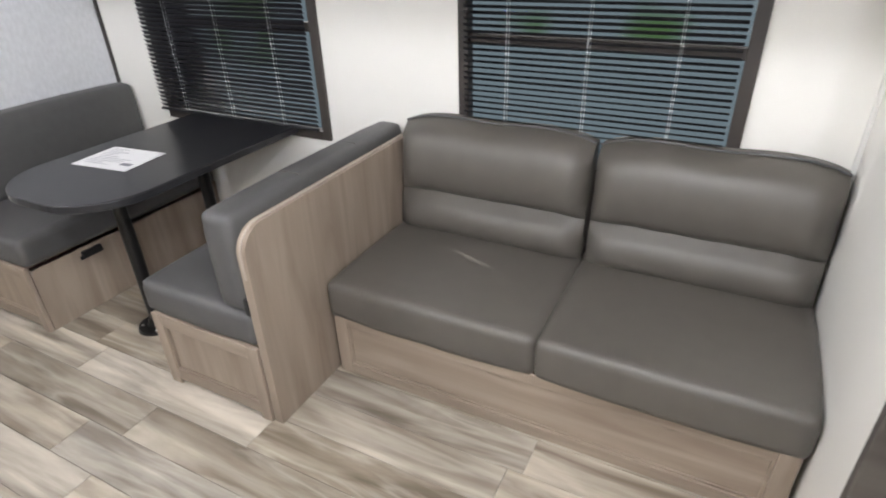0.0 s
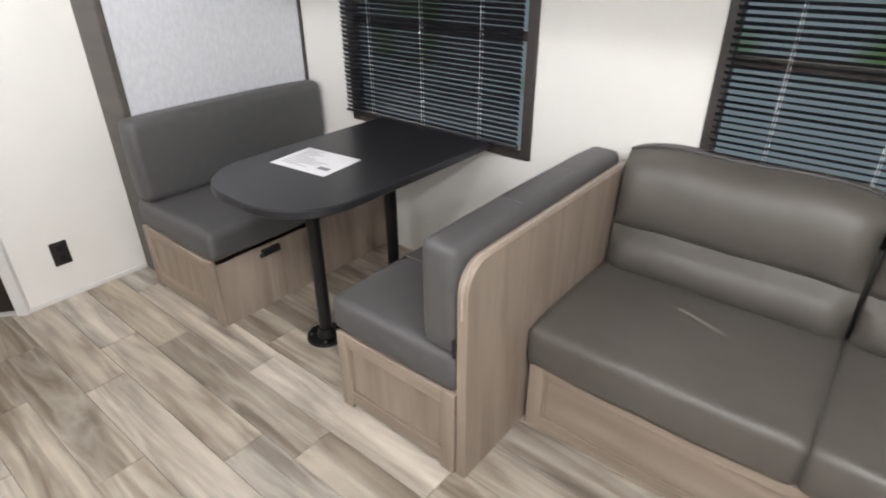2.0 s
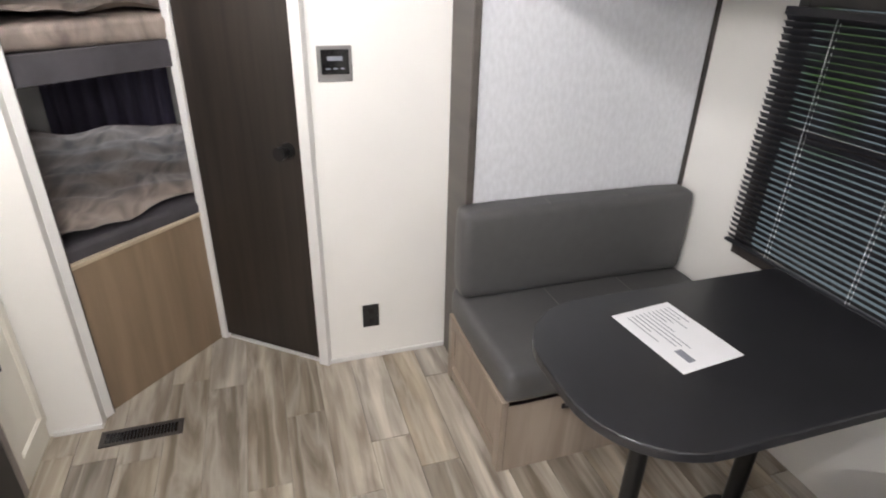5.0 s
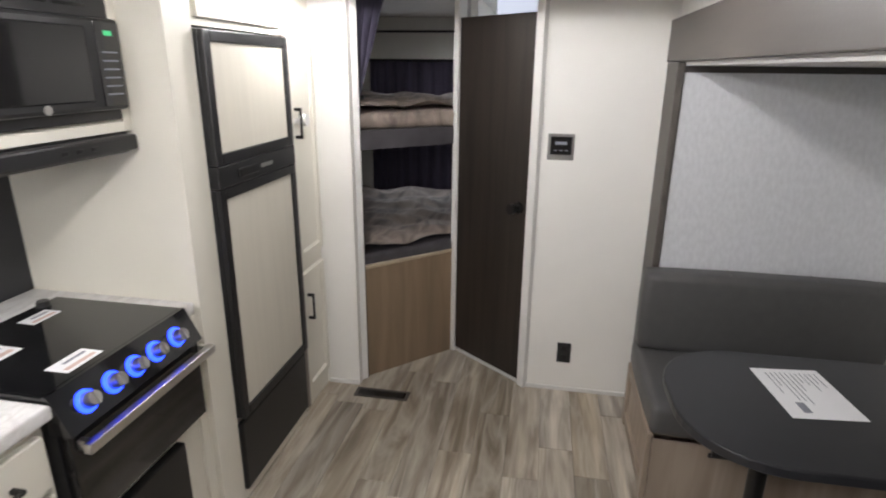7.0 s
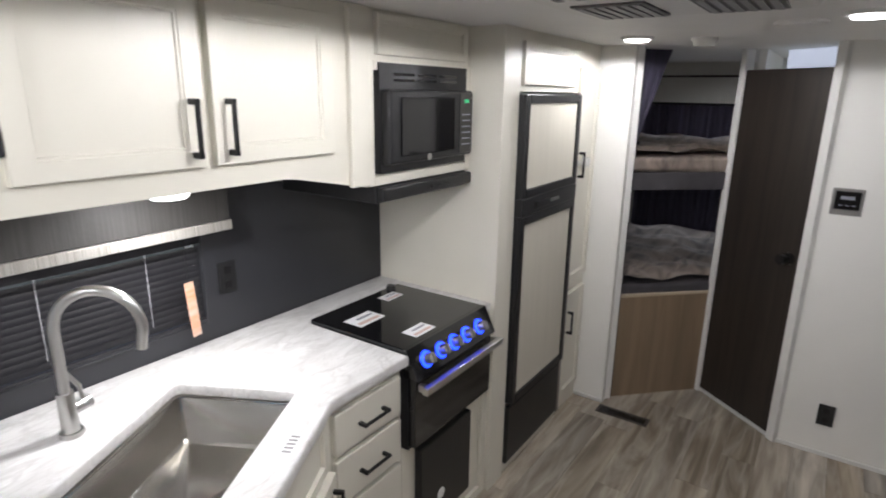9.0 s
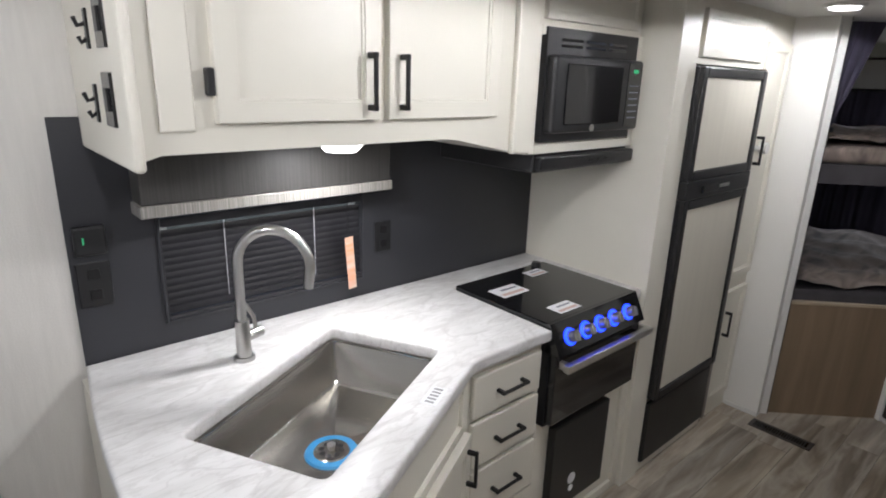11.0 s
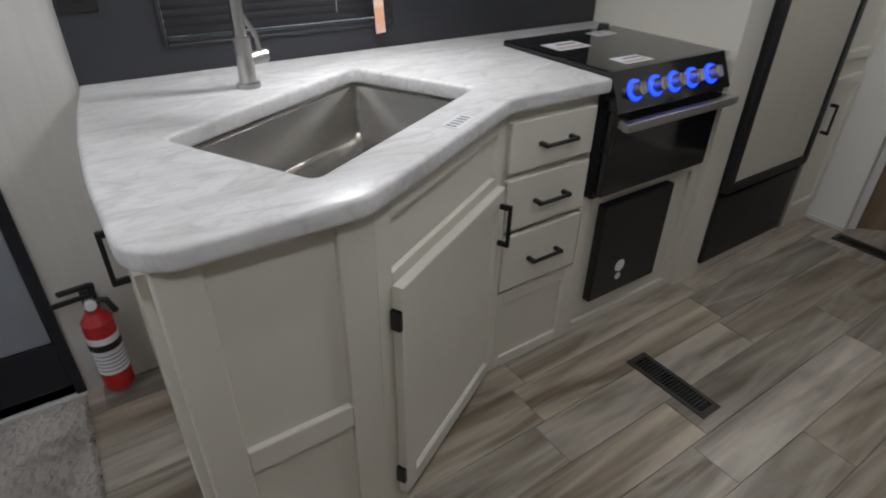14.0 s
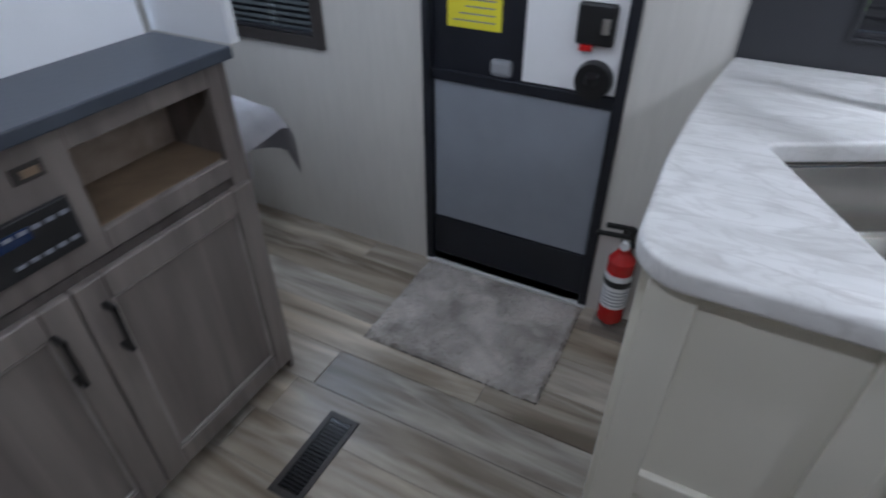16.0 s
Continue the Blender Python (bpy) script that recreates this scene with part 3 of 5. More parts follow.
# ---------------------------------------------------------------- dinette
def bench(name, x0, x1, y0, front, label):
    """A dinette bench; front: +1 when its seat faces +x."""
    t = thing(name, ((x0 + x1) / 2, (y0 + YS) / 2, 0), label, "dinette bench", "dinette benches")
    w = x1 - x0
    m = facing(x1, y0, 0, 180)
    end = part("end_panel", moved(boxes((0.03, w - 0.03, 0.0, 0.006, 0.03, 0.32)), m), M_WOODV, t, "recessed wood-grain end panel")
    for a, b in ((0.0, 0.05), (w - 0.05, w)):
        part("stile", moved(boxes((a, b, 0.0, 0.020, 0.0, 0.325), bevel=0.003), m), M_WOODV, end)
    for a, b in ((0.025, 0.075), (0.272, 0.325)):
        part("rail", moved(boxes((0.05, w - 0.05, 0.0, 0.019, a, b), bevel=0.003), m), M_WOODH, end)
    part("bead", moved(frame4(0.05, w - 0.05, 0.075, 0.272, 0.009, 0.006, 0.012, 0.002), m), M_WOODH, end)
    fx = x1 if front > 0 else x0
    part("front_panel", boxes((*sorted((fx, fx - front * 0.016)), y0 + 0.002, YS - 0.004, 0, 0.325), bevel=0.002), M_WOODV, t, "wood-grain front panel")
    part("base_top", boxes((x0, x1, y0 + 0.002, YS - 0.004, 0.305, 0.324)), M_WOODH, t)
    part("seat_cushion", cushion(x0 + (0.0 if front > 0 else -0.015), x1 + (0.015 if front > 0 else 0), y0 - 0.012, YS - 0.015, 0.328, 0.455, 0.03, 0.012, 3), M_VINYLB, t, "grey vinyl seat cushion", True)
    bx = (x0 + 0.004, x0 + 0.125) if front > 0 else (x1 - 0.125, x1 - 0.004)
    part("back_cushion", cushion(*bx, y0 - 0.008, YS - 0.02, 0.462, 0.825 if front > 0 else 0.80, 0.032, 0.01, 8), M_VINYLB, t, "grey vinyl back cushion", True)
    for k in (1, 2):
        yy = y0 + (YS - y0) * k / 3
        fx2 = (bx[1] + 0.0085) if front > 0 else (bx[0] - 0.0085)
        zt = 0.836 if front > 0 else 0.811
        part("seam", boxes((*sorted((bx[0] + 0.02, bx[1] - 0.02)), yy - 0.0015, yy + 0.0015, zt - 0.006, zt - 0.0005)), M_STITCH, t)
        part("seam", boxes((x0 + (0.13 if front > 0 else 0.01), x1 - (0.01 if front > 0 else 0.13), yy - 0.0015, yy + 0.0015, 0.463, 0.4675)), M_STITCH, t)
    hx = fx + front * 0.0
    part("latch", boxes((*sorted((hx, hx + front * 0.022)), y0 + 0.22, y0 + 0.31, 0.262, 0.29), (*sorted((hx, hx + front * 0.008)), y0 + 0.21, y0 + 0.32, 0.25, 0.27), bevel=0.004), M_BLACK, t, "black pull latch")
    return t


bench("dinette_bench", XE + 0.002, -1.548, 1.80, 1, "grey vinyl dinette bench on a wood-grain base against the end wall")
bench("dinette_bench", -0.80, -0.29, 1.825, -1, "grey vinyl dinette bench on a wood-grain base backing onto the sofa")

pan = bmesh.new()
prof = [(1.815, 0.0), (YS - 0.003, 0.0), (YS - 0.003, 0.765)] + [(1.815 + 0.09 - 0.09 * math.sin(a), 0.675 + 0.09 * math.cos(a)) for a in [i * math.pi / 16 for i in range(9)]]
vs = [[pan.verts.new((x, y, z)) for y, z in prof] for x in (-0.286, -0.252)]
pan.faces.new(vs[0])
pan.faces.new(list(reversed(vs[1])))
for k in range(len(prof)):
    j = (k + 1) % len(prof)
    pan.faces.new((vs[0][k], vs[1][k], vs[1][j], vs[0][j]))
bmesh.ops.recalc_face_normals(pan, faces=pan.faces)
divider = thing("divider_panel", (-0.27, 2.3, 0), "wood-grain divider panel with rounded top corner between dinette and sofa", "panel")
part("panel", pan, M_WOODV, divider)
part("edge_band", tube([(-0.269, y, z + 0.002) for y, z in prof[2:]] + [(-0.269, 1.815, 0.6)], 0.005, 8), mat("pale_edging", (0.42, 0.36, 0.30), 0.5), divider, "pale edge banding")
part("bracket", boxes((-0.30, -0.286, 1.81, 1.83, 0.46, 0.52)), M_BLACK, divider, "black cushion bracket")


def table_outline(x0, x1, y0, y1, r):
    pts = [(x1, y1), (x0, y1)]
    pts += [(x0 + r - r * math.cos(a), y0 + r - r * math.sin(a)) for a in [i * math.pi / 20 for i in range(11)]]
    pts += [(x1 - r + r * math.sin(a), y0 + r - r * math.cos(a)) for a in [i * math.pi / 20 for i in range(11)]]
    return pts


table = thing("dinette_table", (-1.19, 2.3, 0), "dark charcoal laminate dinette table with rounded corners on two black posts", "table")
part("tabletop", prism(table_outline(-1.525, -0.872, 1.745, YS - 0.003, 0.26), 0.690, 0.722, 0.006), M_TABLE, table)
for ly in (2.03, 2.455):
    lg = cyl(bmesh.new(), (-1.158, ly, 0.01), (-1.158, ly, 0.69), 0.027)
    lob = part("leg", lg, M_BLACKM, table, "black metal post", True)
    part("floor_flange", cyl(cyl(bmesh.new(), (-1.158, ly, 0.0), (-1.158, ly, 0.012), 0.085, 0.08, 28), (-1.158, ly, 0.012), (-1.158, ly, 0.05), 0.042, 0.033), M_BLACKM, lob, "round black floor flange", True)
for ly in (2.03, 2.455):
    for k in range(4):
        a = math.pi / 4 + k * math.pi / 2
        part("screw", cyl(bmesh.new(), (-1.158 + 0.063 * math.cos(a), ly + 0.063 * math.sin(a), 0.010), (-1.158 + 0.063 * math.cos(a), ly + 0.063 * math.sin(a), 0.016), 0.007, 0.005, 10), M_NICKEL, table, "small screw head", True)
sheet = thing("paper_sheet", (-1.27, 2.16, 0.7225), "white printed information sheet lying on the table", "paper")
mS = pose(-1.272, 2.165, 0.7226, 0, 0, 6.0)
part("sheet", moved(boxes((-0.145, 0.145, -0.108, 0.108, 0, 0.0008)), mS), M_PAPER, sheet)
rnd = random.Random(4)
for k in range(11):
    yy = 0.085 - k * 0.0155
    ln = rnd.uniform(0.05, 0.2)
    part("text_line", moved(boxes((-0.12, -0.12 + ln, yy, yy + 0.003, 0.0008, 0.0011)), mS), M_INK, sheet)
part("diagram", moved(boxes((0.06, 0.115, -0.06, -0.035, 0.0008, 0.0011)), mS), M_INK, sheet)


# ---------------------------------------------------------------- sofa
sofa = thing("sofa", (0.55, 2.4, 0), "taupe leather-look two-seat sofa on a wood-grain base", "sofa")
SX0, SX1, SM = -0.245, 1.305, 0.545
sw_ = SX1 - SX0 - 0.02
mF = facing(SX1 - 0.01, 2.162, 0.0, 180)
front = part("base_front", moved(boxes((0.03, sw_ - 0.03, 0.0, 0.006, 0.02, 0.26)), mF), M_WOODH, sofa, "recessed wood-grain base front")
for a, b in ((0.0, 0.055), (sw_ - 0.055, sw_)):
    part("stile", moved(boxes((a, b, 0.0, 0.021, 0.0, 0.268), bevel=0.003), mF), M_WOODV, front)
for a, b in ((0.0, 0.045), (0.225, 0.268)):
    part("rail", moved(boxes((0.055, sw_ - 0.055, 0.0, 0.020, a, b), bevel=0.003), mF), M_WOODH, front)
part("bead", moved(frame4(0.055, sw_ - 0.055, 0.045, 0.225, 0.010, 0.006, 0.013, 0.002), mF), M_WOODH, front)
part("base_body", boxes((SX0 + 0.004, SX1 - 0.004, 2.164, YS - 0.01, 0, 0.268)), M_WOODH, sofa)
for i, (a, b) in enumerate(((SX0, SM - 0.003), (SM + 0.003, SX1))):
    part("seat_cushion", cushion(a, b, 2.135, 2.73, 0.258, 0.410, 0.032, 0.016, 11 + i), M_VINYL, sofa, "taupe padded seat cushion", True)
    bk = bmesh.new()
    nx, nz = 22, 26
    grid = {}
    z0, z1 = 0.395, 0.868
    for side in (0, 1):
        for ix in range(nx + 1):
            for iz in range(nz + 1):
                u, v = ix / nx, iz / nz
                x = a + 0.006 + (b - a - 0.012) * u
                top = z1 - 0.035 * abs(2 * u - 1) ** 5 - 0.008 * math.exp(-((u - 0.5) / 0.16) ** 2)
                z = z0 + (top - z0) * v
                edge = min(1.0, (1 - abs(2 * u - 1)) * 7) ** 0.5
                groove = math.exp(-((v - 0.37) / 0.028) ** 2)
                swell = (0.055 * max(0.0, math.sin(math.pi * min(1, max(0, (v - 0.37) / 0.63)))) ** 0.6 if v > 0.37 else 0.05 * max(0.0, math.sin(math.pi * v / 0.37)) ** 0.6)
                y = 2.675 + 0.05 * v - edge * swell * 1.15 + 0.012 * groove + 0.045 * max(0.0, (v - 0.86) / 0.14) ** 2 if side == 0 else 2.79 + 0.025 * v
                wr_ = 0.003 * math.sin(u * 31 + v * 17 + i) * math.exp(-((v - 0.45) / 0.12) ** 2)
                grid[side, ix, iz] = bk.verts.new((x, y + wr_, z))
    for side in (0, 1):
        for ix in range(nx):
            for iz in range(nz):
                q = [grid[side, ix, iz], grid[side, ix + 1, iz], grid[side, ix + 1, iz + 1], grid[side, ix, iz + 1]]
                bk.faces.new(q if side == 0 else q[::-1])
    for ix in range(nx):
        for iz in (0, nz):
            bk.faces.new((grid[0, ix, iz], grid[1, ix, iz], grid[1, ix + 1, iz], grid[0, ix + 1, iz]))
    for iz in range(nz):
        for ix in (0, nx):
            bk.faces.new((grid[0, ix, iz], grid[0, ix, iz + 1], grid[1, ix, iz + 1], grid[1, ix, iz]))
    bmesh.ops.recalc_face_normals(bk, faces=bk.faces)
    bc = part("back_cushion", bk, M_VINYL, sofa, "taupe padded back cushion with stitched roll", True)
    part("piping", tube([(a + 0.006 + (b - a - 0.012) * k / 16, 2.765, z1 + 0.002 - 0.035 * abs(k / 8 - 1) ** 5 - 0.008 * math.exp(-((k / 16 - 0.5) / 0.16) ** 2)) for k in range(17)], 0.005, 8), M_VINYLB, bc, "dark piping", True)
    part("groove_seam", tube([(a + 0.03 + (b - a - 0.06) * k / 10, 2.70, 0.570) for k in range(11)], 0.004, 6), M_VINYLB, bc, "stitched seam", True)

# ---------------------------------------------------------------- wall fittings
th = thing("thermostat", (XB, 1.39, 1.26), "dark control panel with small display on the bathroom wall", "control panel")
part("back_plate", boxes((XB, XB + 0.008, 1.325, 1.45, 1.26, 1.385), bevel=0.003), mat("grey_plate", (0.22, 0.21, 0.20), 0.4), th, "grey back plate")
part("face", boxes((XB + 0.008, XB + 0.016, 1.338, 1.438, 1.287, 1.373), bevel=0.003), M_GLASSB, th, "glossy black face")
for k in range(3):
    part("button_row", boxes((XB + 0.016, XB + 0.0175, 1.355 + 0.026 * k, 1.37 + 0.026 * k, 1.305, 1.309)), M_INK, th)
part("display", boxes((XB + 0.016, XB + 0.0172, 1.36, 1.415, 1.335, 1.35)), M_INK, th)


def outlet(x0, x1, y0, y1, z0, z1, label, along_x=False):
    t = thing("wall_outlet", ((x0 + x1) / 2, (y0 + y1) / 2, z0), label, "outlet", "wall outlets")
    part("plate", boxes((x0, x1, y0, y1, z0, z1), bevel=0.003), M_BLACK, t)
    zc, h = (z0 + z1) / 2, (z1 - z0)
    for s in (-1, 1):
        if along_x:
            part("socket", boxes(((x0 + x1) / 2 - 0.014, (x0 + x1) / 2 + 0.014, y1, y1 + 0.003, zc + s * h * 0.23 - 0.014, zc + s * h * 0.23 + 0.014), bevel=0.001), M_BLACKM, t)
        else:
            part("socket", boxes((x1, x1 + 0.003, (y0 + y1) / 2 - 0.014, (y0 + y1) / 2 + 0.014, zc + s * h * 0.23 - 0.014, zc + s * h * 0.23 + 0.014), bevel=0.001), M_BLACKM, t)


outlet(XB, XB + 0.007, 1.445, 1.518, 0.17, 0.285, "black double outlet on the cream bathroom wall")
outlet(-0.30, -0.228, Y0 + 0.009, Y0 + 0.016, 1.09, 1.205, "black double outlet on the charcoal backsplash", True)
outlet(0.635, 0.715, Y0 + 0.009, Y0 + 0.016, 1.10, 1.225, "black outlet plate on the charcoal backsplash", True)
det = thing("gas_detector", (0.675, Y0, 1.28), "black gas detector with green light above the outlet", "detector")
part("case", boxes((0.635, 0.712, Y0 + 0.009, Y0 + 0.03, 1.245, 1.325), bevel=0.008), M_BLACK, det)
part("indicator", boxes((0.688, 0.692, Y0 + 0.03, Y0 + 0.0315, 1.278, 1.296)), M_GREEN, det, "small green indicator light")

for px, py in PUCKS:
    pk = thing("ceiling_light", (px, py, CEIL), "round recessed ceiling light, switched on, in a partly assumed set", "ceiling light", "ceiling lights")
    part("trim_ring", cyl(bmesh.new(), (px, py, CEIL), (px, py, CEIL - 0.012), 0.075, 0.07, 32), M_TRIMW, pk, "", True)
    part("diffuser", cyl(bmesh.new(), (px, py, CEIL - 0.012), (px, py, CEIL - 0.020), 0.055, 0.05, 32), M_PUCK, pk, "glowing white diffuser", True)
ul = thing("under_cabinet_light", (0.08, -0.12, 1.555), "small oval light under the wall cabinet, switched on", "light")
part("body", cyl(bmesh.new(), (0.08, -0.12, 1.555), (0.08, -0.12, 1.536), 0.07, 0.068, 28), M_TRIMW, ul, "", True)
part("diffuser", cyl(bmesh.new(), (0.08, -0.12, 1.536), (0.08, -0.12, 1.514), 0.064, 0.044, 28), M_PUCK, ul, "glowing white diffuser", True)

ac = thing("air_conditioner_vent", (-0.52, 0.92, CEIL), "white ceiling air-conditioner panel with grey louvres", "air conditioner")
part("panel", boxes((-0.92, -0.12, 0.62, 1.22, CEIL - 0.028, CEIL), bevel=0.012), M_TRIMW, ac)
for bx, by in ((-0.86, 0.68), (-0.86, 0.97)):
    gr = part("grille", boxes((bx, bx + 0.26, by, by + 0.19, CEIL - 0.034, CEIL - 0.026), bevel=0.003), M_BROWN, ac, "grey louvred grille")
    for k in range(6):
        part("louvre", boxes((bx + 0.012, bx + 0.248, by + 0.014 + k * 0.029, by + 0.032 + k * 0.029, CEIL - 0.037, CEIL - 0.034)), M_LOUVRE, gr)
for k in range(9):
    part("slot", boxes((-0.52, -0.485, 0.68 + k * 0.055, 0.70 + k * 0.055, CEIL - 0.0295, CEIL - 0.0275)), M_BLACK, ac)
sm = thing("smoke_alarm", (-1.95, 0.75, CEIL), "round white smoke alarm on the ceiling", "smoke alarm")
part("base", cyl(bmesh.new(), (-1.95, 0.75, CEIL), (-1.95, 0.75, CEIL - 0.015), 0.055, 0.055, 28), M_TRIMW, sm, "", True)
part("cover", cyl(bmesh.new(), (-1.95, 0.75, CEIL - 0.015), (-1.95, 0.75, CEIL - 0.035), 0.048, 0.042, 28), M_TRIMW, sm, "", True)
sp = thing("ceiling_speaker", (-1.5, 1.14, CEIL), "flat white round ceiling speaker", "speaker")
part("ring", cyl(bmesh.new(), (-1.5, 1.14, CEIL), (-1.5, 1.14, CEIL - 0.008), 0.085, 0.08, 32), M_TRIMW, sp, "", True)
part("grille", cyl(bmesh.new(), (-1.5, 1.14, CEIL - 0.008), (-1.5, 1.14, CEIL - 0.011), 0.062, 0.06, 32), M_CEIL, sp, "", True)

# ---------------------------------------------------------------- kitchen base
CT = 0.935
ANG = math.atan2(0.30, 0.56)
sink_c = Vector((0.258, 0.092))
su, sv = Vector((math.cos(ANG), math.sin(ANG))), Vector((-math.sin(ANG), math.cos(ANG)))


def sink_rect(hu, hv, r, n=4):
    pts = []
    for cu, cv, a0 in ((1, 1, 0), (-1, 1, 90), (-1, -1, 180), (1, -1, 270)):
        for k in range(n + 1):
            a = math.radians(a0 + 90 * k / n)
            p = sink_c + su * (cu * (hu - r) + r * math.cos(a)) + sv * (cv * (hv - r) + r * math.sin(a))
            pts.append((p.x, p.y))
    return pts


def arc(cx, cy, r, a0, a1, n=8):
    return [(cx + r * math.cos(math.radians(a0 + (a1 - a0) * k / n)), cy + r * math.sin(math.radians(a0 + (a1 - a0) * k / n))) for k in range(n + 1)]


outline = [(-1.098, Y0 + 0.009), (0.725, Y0 + 0.009), (0.752, -0.2), (0.77, 0.0), (0.778, 0.2)] + arc(0.688, 0.432, 0.085, 5, 82) + arc(0.425, 0.428, 0.09, 92, 120) + [(-0.11, 0.248), (-0.135, 0.236), (-0.165, 0.232), (-0.492, 0.232), (-0.492, -0.25), (-1.025, -0.25), (-1.025, 0.2), (-1.098, 0.2)]
counter = solid("countertop", prism(outline, CT - 0.042, CT, 0.009, [sink_rect(0.318, 0.188, 0.02)]), M_COUNTER, "white marble-look laminate countertop with rounded corner", "countertop", smooth=True)
label_ = thing("counter_label", (0.075, 0.3, CT), "small white barcode sticker on the countertop edge", "label")
mL = Matrix.Translation((0.075, 0.302, CT + 0.0006)) @ Matrix.Rotation(ANG, 4, 'Z')
part("sticker", moved(boxes((-0.045, 0.045, -0.022, 0.022, 0, 0.0007)), mL), M_PAPER, label_)
for k in range(5):
    part("print_bar", moved(boxes((-0.036 + k * 0.016, -0.028 + k * 0.016, -0.012, 0.012, 0.0007, 0.001)), mL), M_LOUVRE, label_)

sink = thing("kitchen_sink", (sink_c.x, sink_c.y, CT - 0.2), "undermounted brushed stainless steel single-bowl sink", "sink")
bowl = bmesh.new()
prev = None
levels = [(0.32, 0.19, CT - 0.043, 0.014), (0.314, 0.184, CT - 0.05, 0.014), (0.308, 0.178, CT - 0.185, 0.014), (0.298, 0.168, CT - 0.196, 0.014), (0.06, 0.06, CT - 0.206, 0.055)]
for hu, hv, z, r in levels:
    ring = [bowl.verts.new((x, y, z)) for x, y in sink_rect(hu, hv, r)]
    if prev:
        for k in range(len(ring)):
            j = (k + 1) % len(ring)
            bowl.faces.new((prev[k], prev[j], ring[j], ring[k]))
    prev = ring
bowl.faces.new(prev)
bmesh.ops.recalc_face_normals(bowl, faces=bowl.faces)
bowl_ob = part("bowl", bowl, M_STEEL, sink, "brushed steel bowl", True)
part("rim", prism(sink_rect(0.335, 0.205, 0.03), CT - 0.047, CT - 0.0425, 0, [sink_rect(0.314, 0.184, 0.03)]), M_STEEL, sink, "polished steel rim")
dr = part("drain", cyl(bmesh.new(), (sink_c.x, sink_c.y, CT - 0.206), (sink_c.x, sink_c.y, CT - 0.200), 0.074, 0.070, 32), M_BLUEP, sink, "drain with bright blue ring", True)
part("strainer", cyl(bmesh.new(), (sink_c.x, sink_c.y, CT - 0.200), (sink_c.x, sink_c.y, CT - 0.197), 0.050, 0.047, 28), M_STEEL, dr, "steel basket strainer", True)
for k in range(8):
    a = k * math.pi / 4
    hx_, hy_ = sink_c.x + 0.028 * math.cos(a), sink_c.y + 0.028 * math.sin(a)
    part("drain_hole", cyl(bmesh.new(), (hx_, hy_, CT - 0.197), (hx_, hy_, CT - 0.1964), 0.008, 0.008, 12), M_BLACK, dr)
part("strainer_knob", cyl(bmesh.new(), (sink_c.x, sink_c.y, CT - 0.197), (sink_c.x, sink_c.y, CT - 0.180), 0.008, 0.012, 16), M_NICKEL, dr, "small steel knob", True)

fx, fy = 0.372, -0.185
faucet = thing("faucet", (fx, fy, CT), "tall brushed nickel gooseneck faucet with side lever", "faucet")
dirn = Vector((-0.72, 0.69, 0)).normalized()
part("base", cyl(cyl(bmesh.new(), (fx, fy, CT), (fx, fy, CT + 0.012), 0.03, 0.028, 28), (fx, fy, CT + 0.012), (fx, fy, CT + 0.12), 0.021, 0.02, 28), M_NICKEL, faucet, "", True)
pts = [Vector((fx, fy, CT + 0.11)), Vector((fx, fy, CT + 0.2)), Vector((fx, fy, CT + 0.285))]
for k in range(1, 15):
    a = math.pi - math.pi * 1.08 * k / 14
    pts.append(Vector((fx, fy, CT + 0.285)) + dirn * (0.10 + 0.10 * math.cos(a)) + Vector((0, 0, 0.10 * math.sin(a))))
pts.append(pts[-1] + (pts[-1] - pts[-2]).normalized() * 0.035)
part("spout", tube(pts, 0.0135, 16), M_NICKEL, faucet, "curved gooseneck spout", True)
side = Vector((-0.91, -0.2, 0)).normalized()
part("valve", cyl(bmesh.new(), Vector((fx, fy, CT + 0.065)), Vector((fx, fy, CT + 0.068)) + side * 0.06, 0.016, 0.016), M_NICKEL, faucet, "", True)
part("lever", tube([Vector((fx, fy, CT + 0.07)) + side * 0.045, Vector((fx, fy, CT + 0.12)) + side * 0.038, Vector((fx, fy, CT + 0.165)) + side * 0.012], 0.006, 10), M_NICKEL, faucet, "slim lever handle", True)

# cabinet carcasses
D0, D1 = Vector((0.385, 0.485, 0)), Vector((-0.14, 0.205, 0))
corner_cab = thing("corner_sink_cabinet", (0.3, 0.1, 0), "cream painted corner sink cabinet with diagonal door", "cabinet")
part("body", prism([(0.74, Y0 + 0.002), (0.74, 0.475), (0.385, 0.475), (-0.137, 0.195), (-0.137, Y0 + 0.002)], 0.0, CT - 0.30, 0), M_WHITE, corner_cab)
part("rail_block", prism([(0.74, -0.2), (0.74, 0.475), (0.385, 0.475), (-0.137, 0.195), (-0.137, 0.175), (0.39, 0.455), (0.72, 0.455), (0.72, -0.2)], CT - 0.30, CT - 0.043, 0), M_WHITE, corner_cab)
part("rear_rail", boxes((0.72, 0.74, Y0 + 0.002, -0.2, CT - 0.30, CT - 0.043)), M_WHITE, corner_cab)
for nm, r in (("stile", (0, 0.07, 0, 0.016, 0.0, 0.888)), ("stile", (0.285, 0.355, 0, 0.016, 0.0, 0.888)), ("rail", (0.07, 0.285, 0, 0.016, 0.872, 0.888)), ("rail", (0.07, 0.285, 0, 0.016, 0.40, 0.46)), ("rail", (0.07, 0.285, 0, 0.016, 0, 0.07))):
    part(nm, moved(boxes(r, bevel=0.003), Matrix.Translation((0.385, 0.475, 0))), M_WHITE, corner_cab)
mD = along(D1, D0)
dl = (D0 - D1).length
df = bmesh.new()
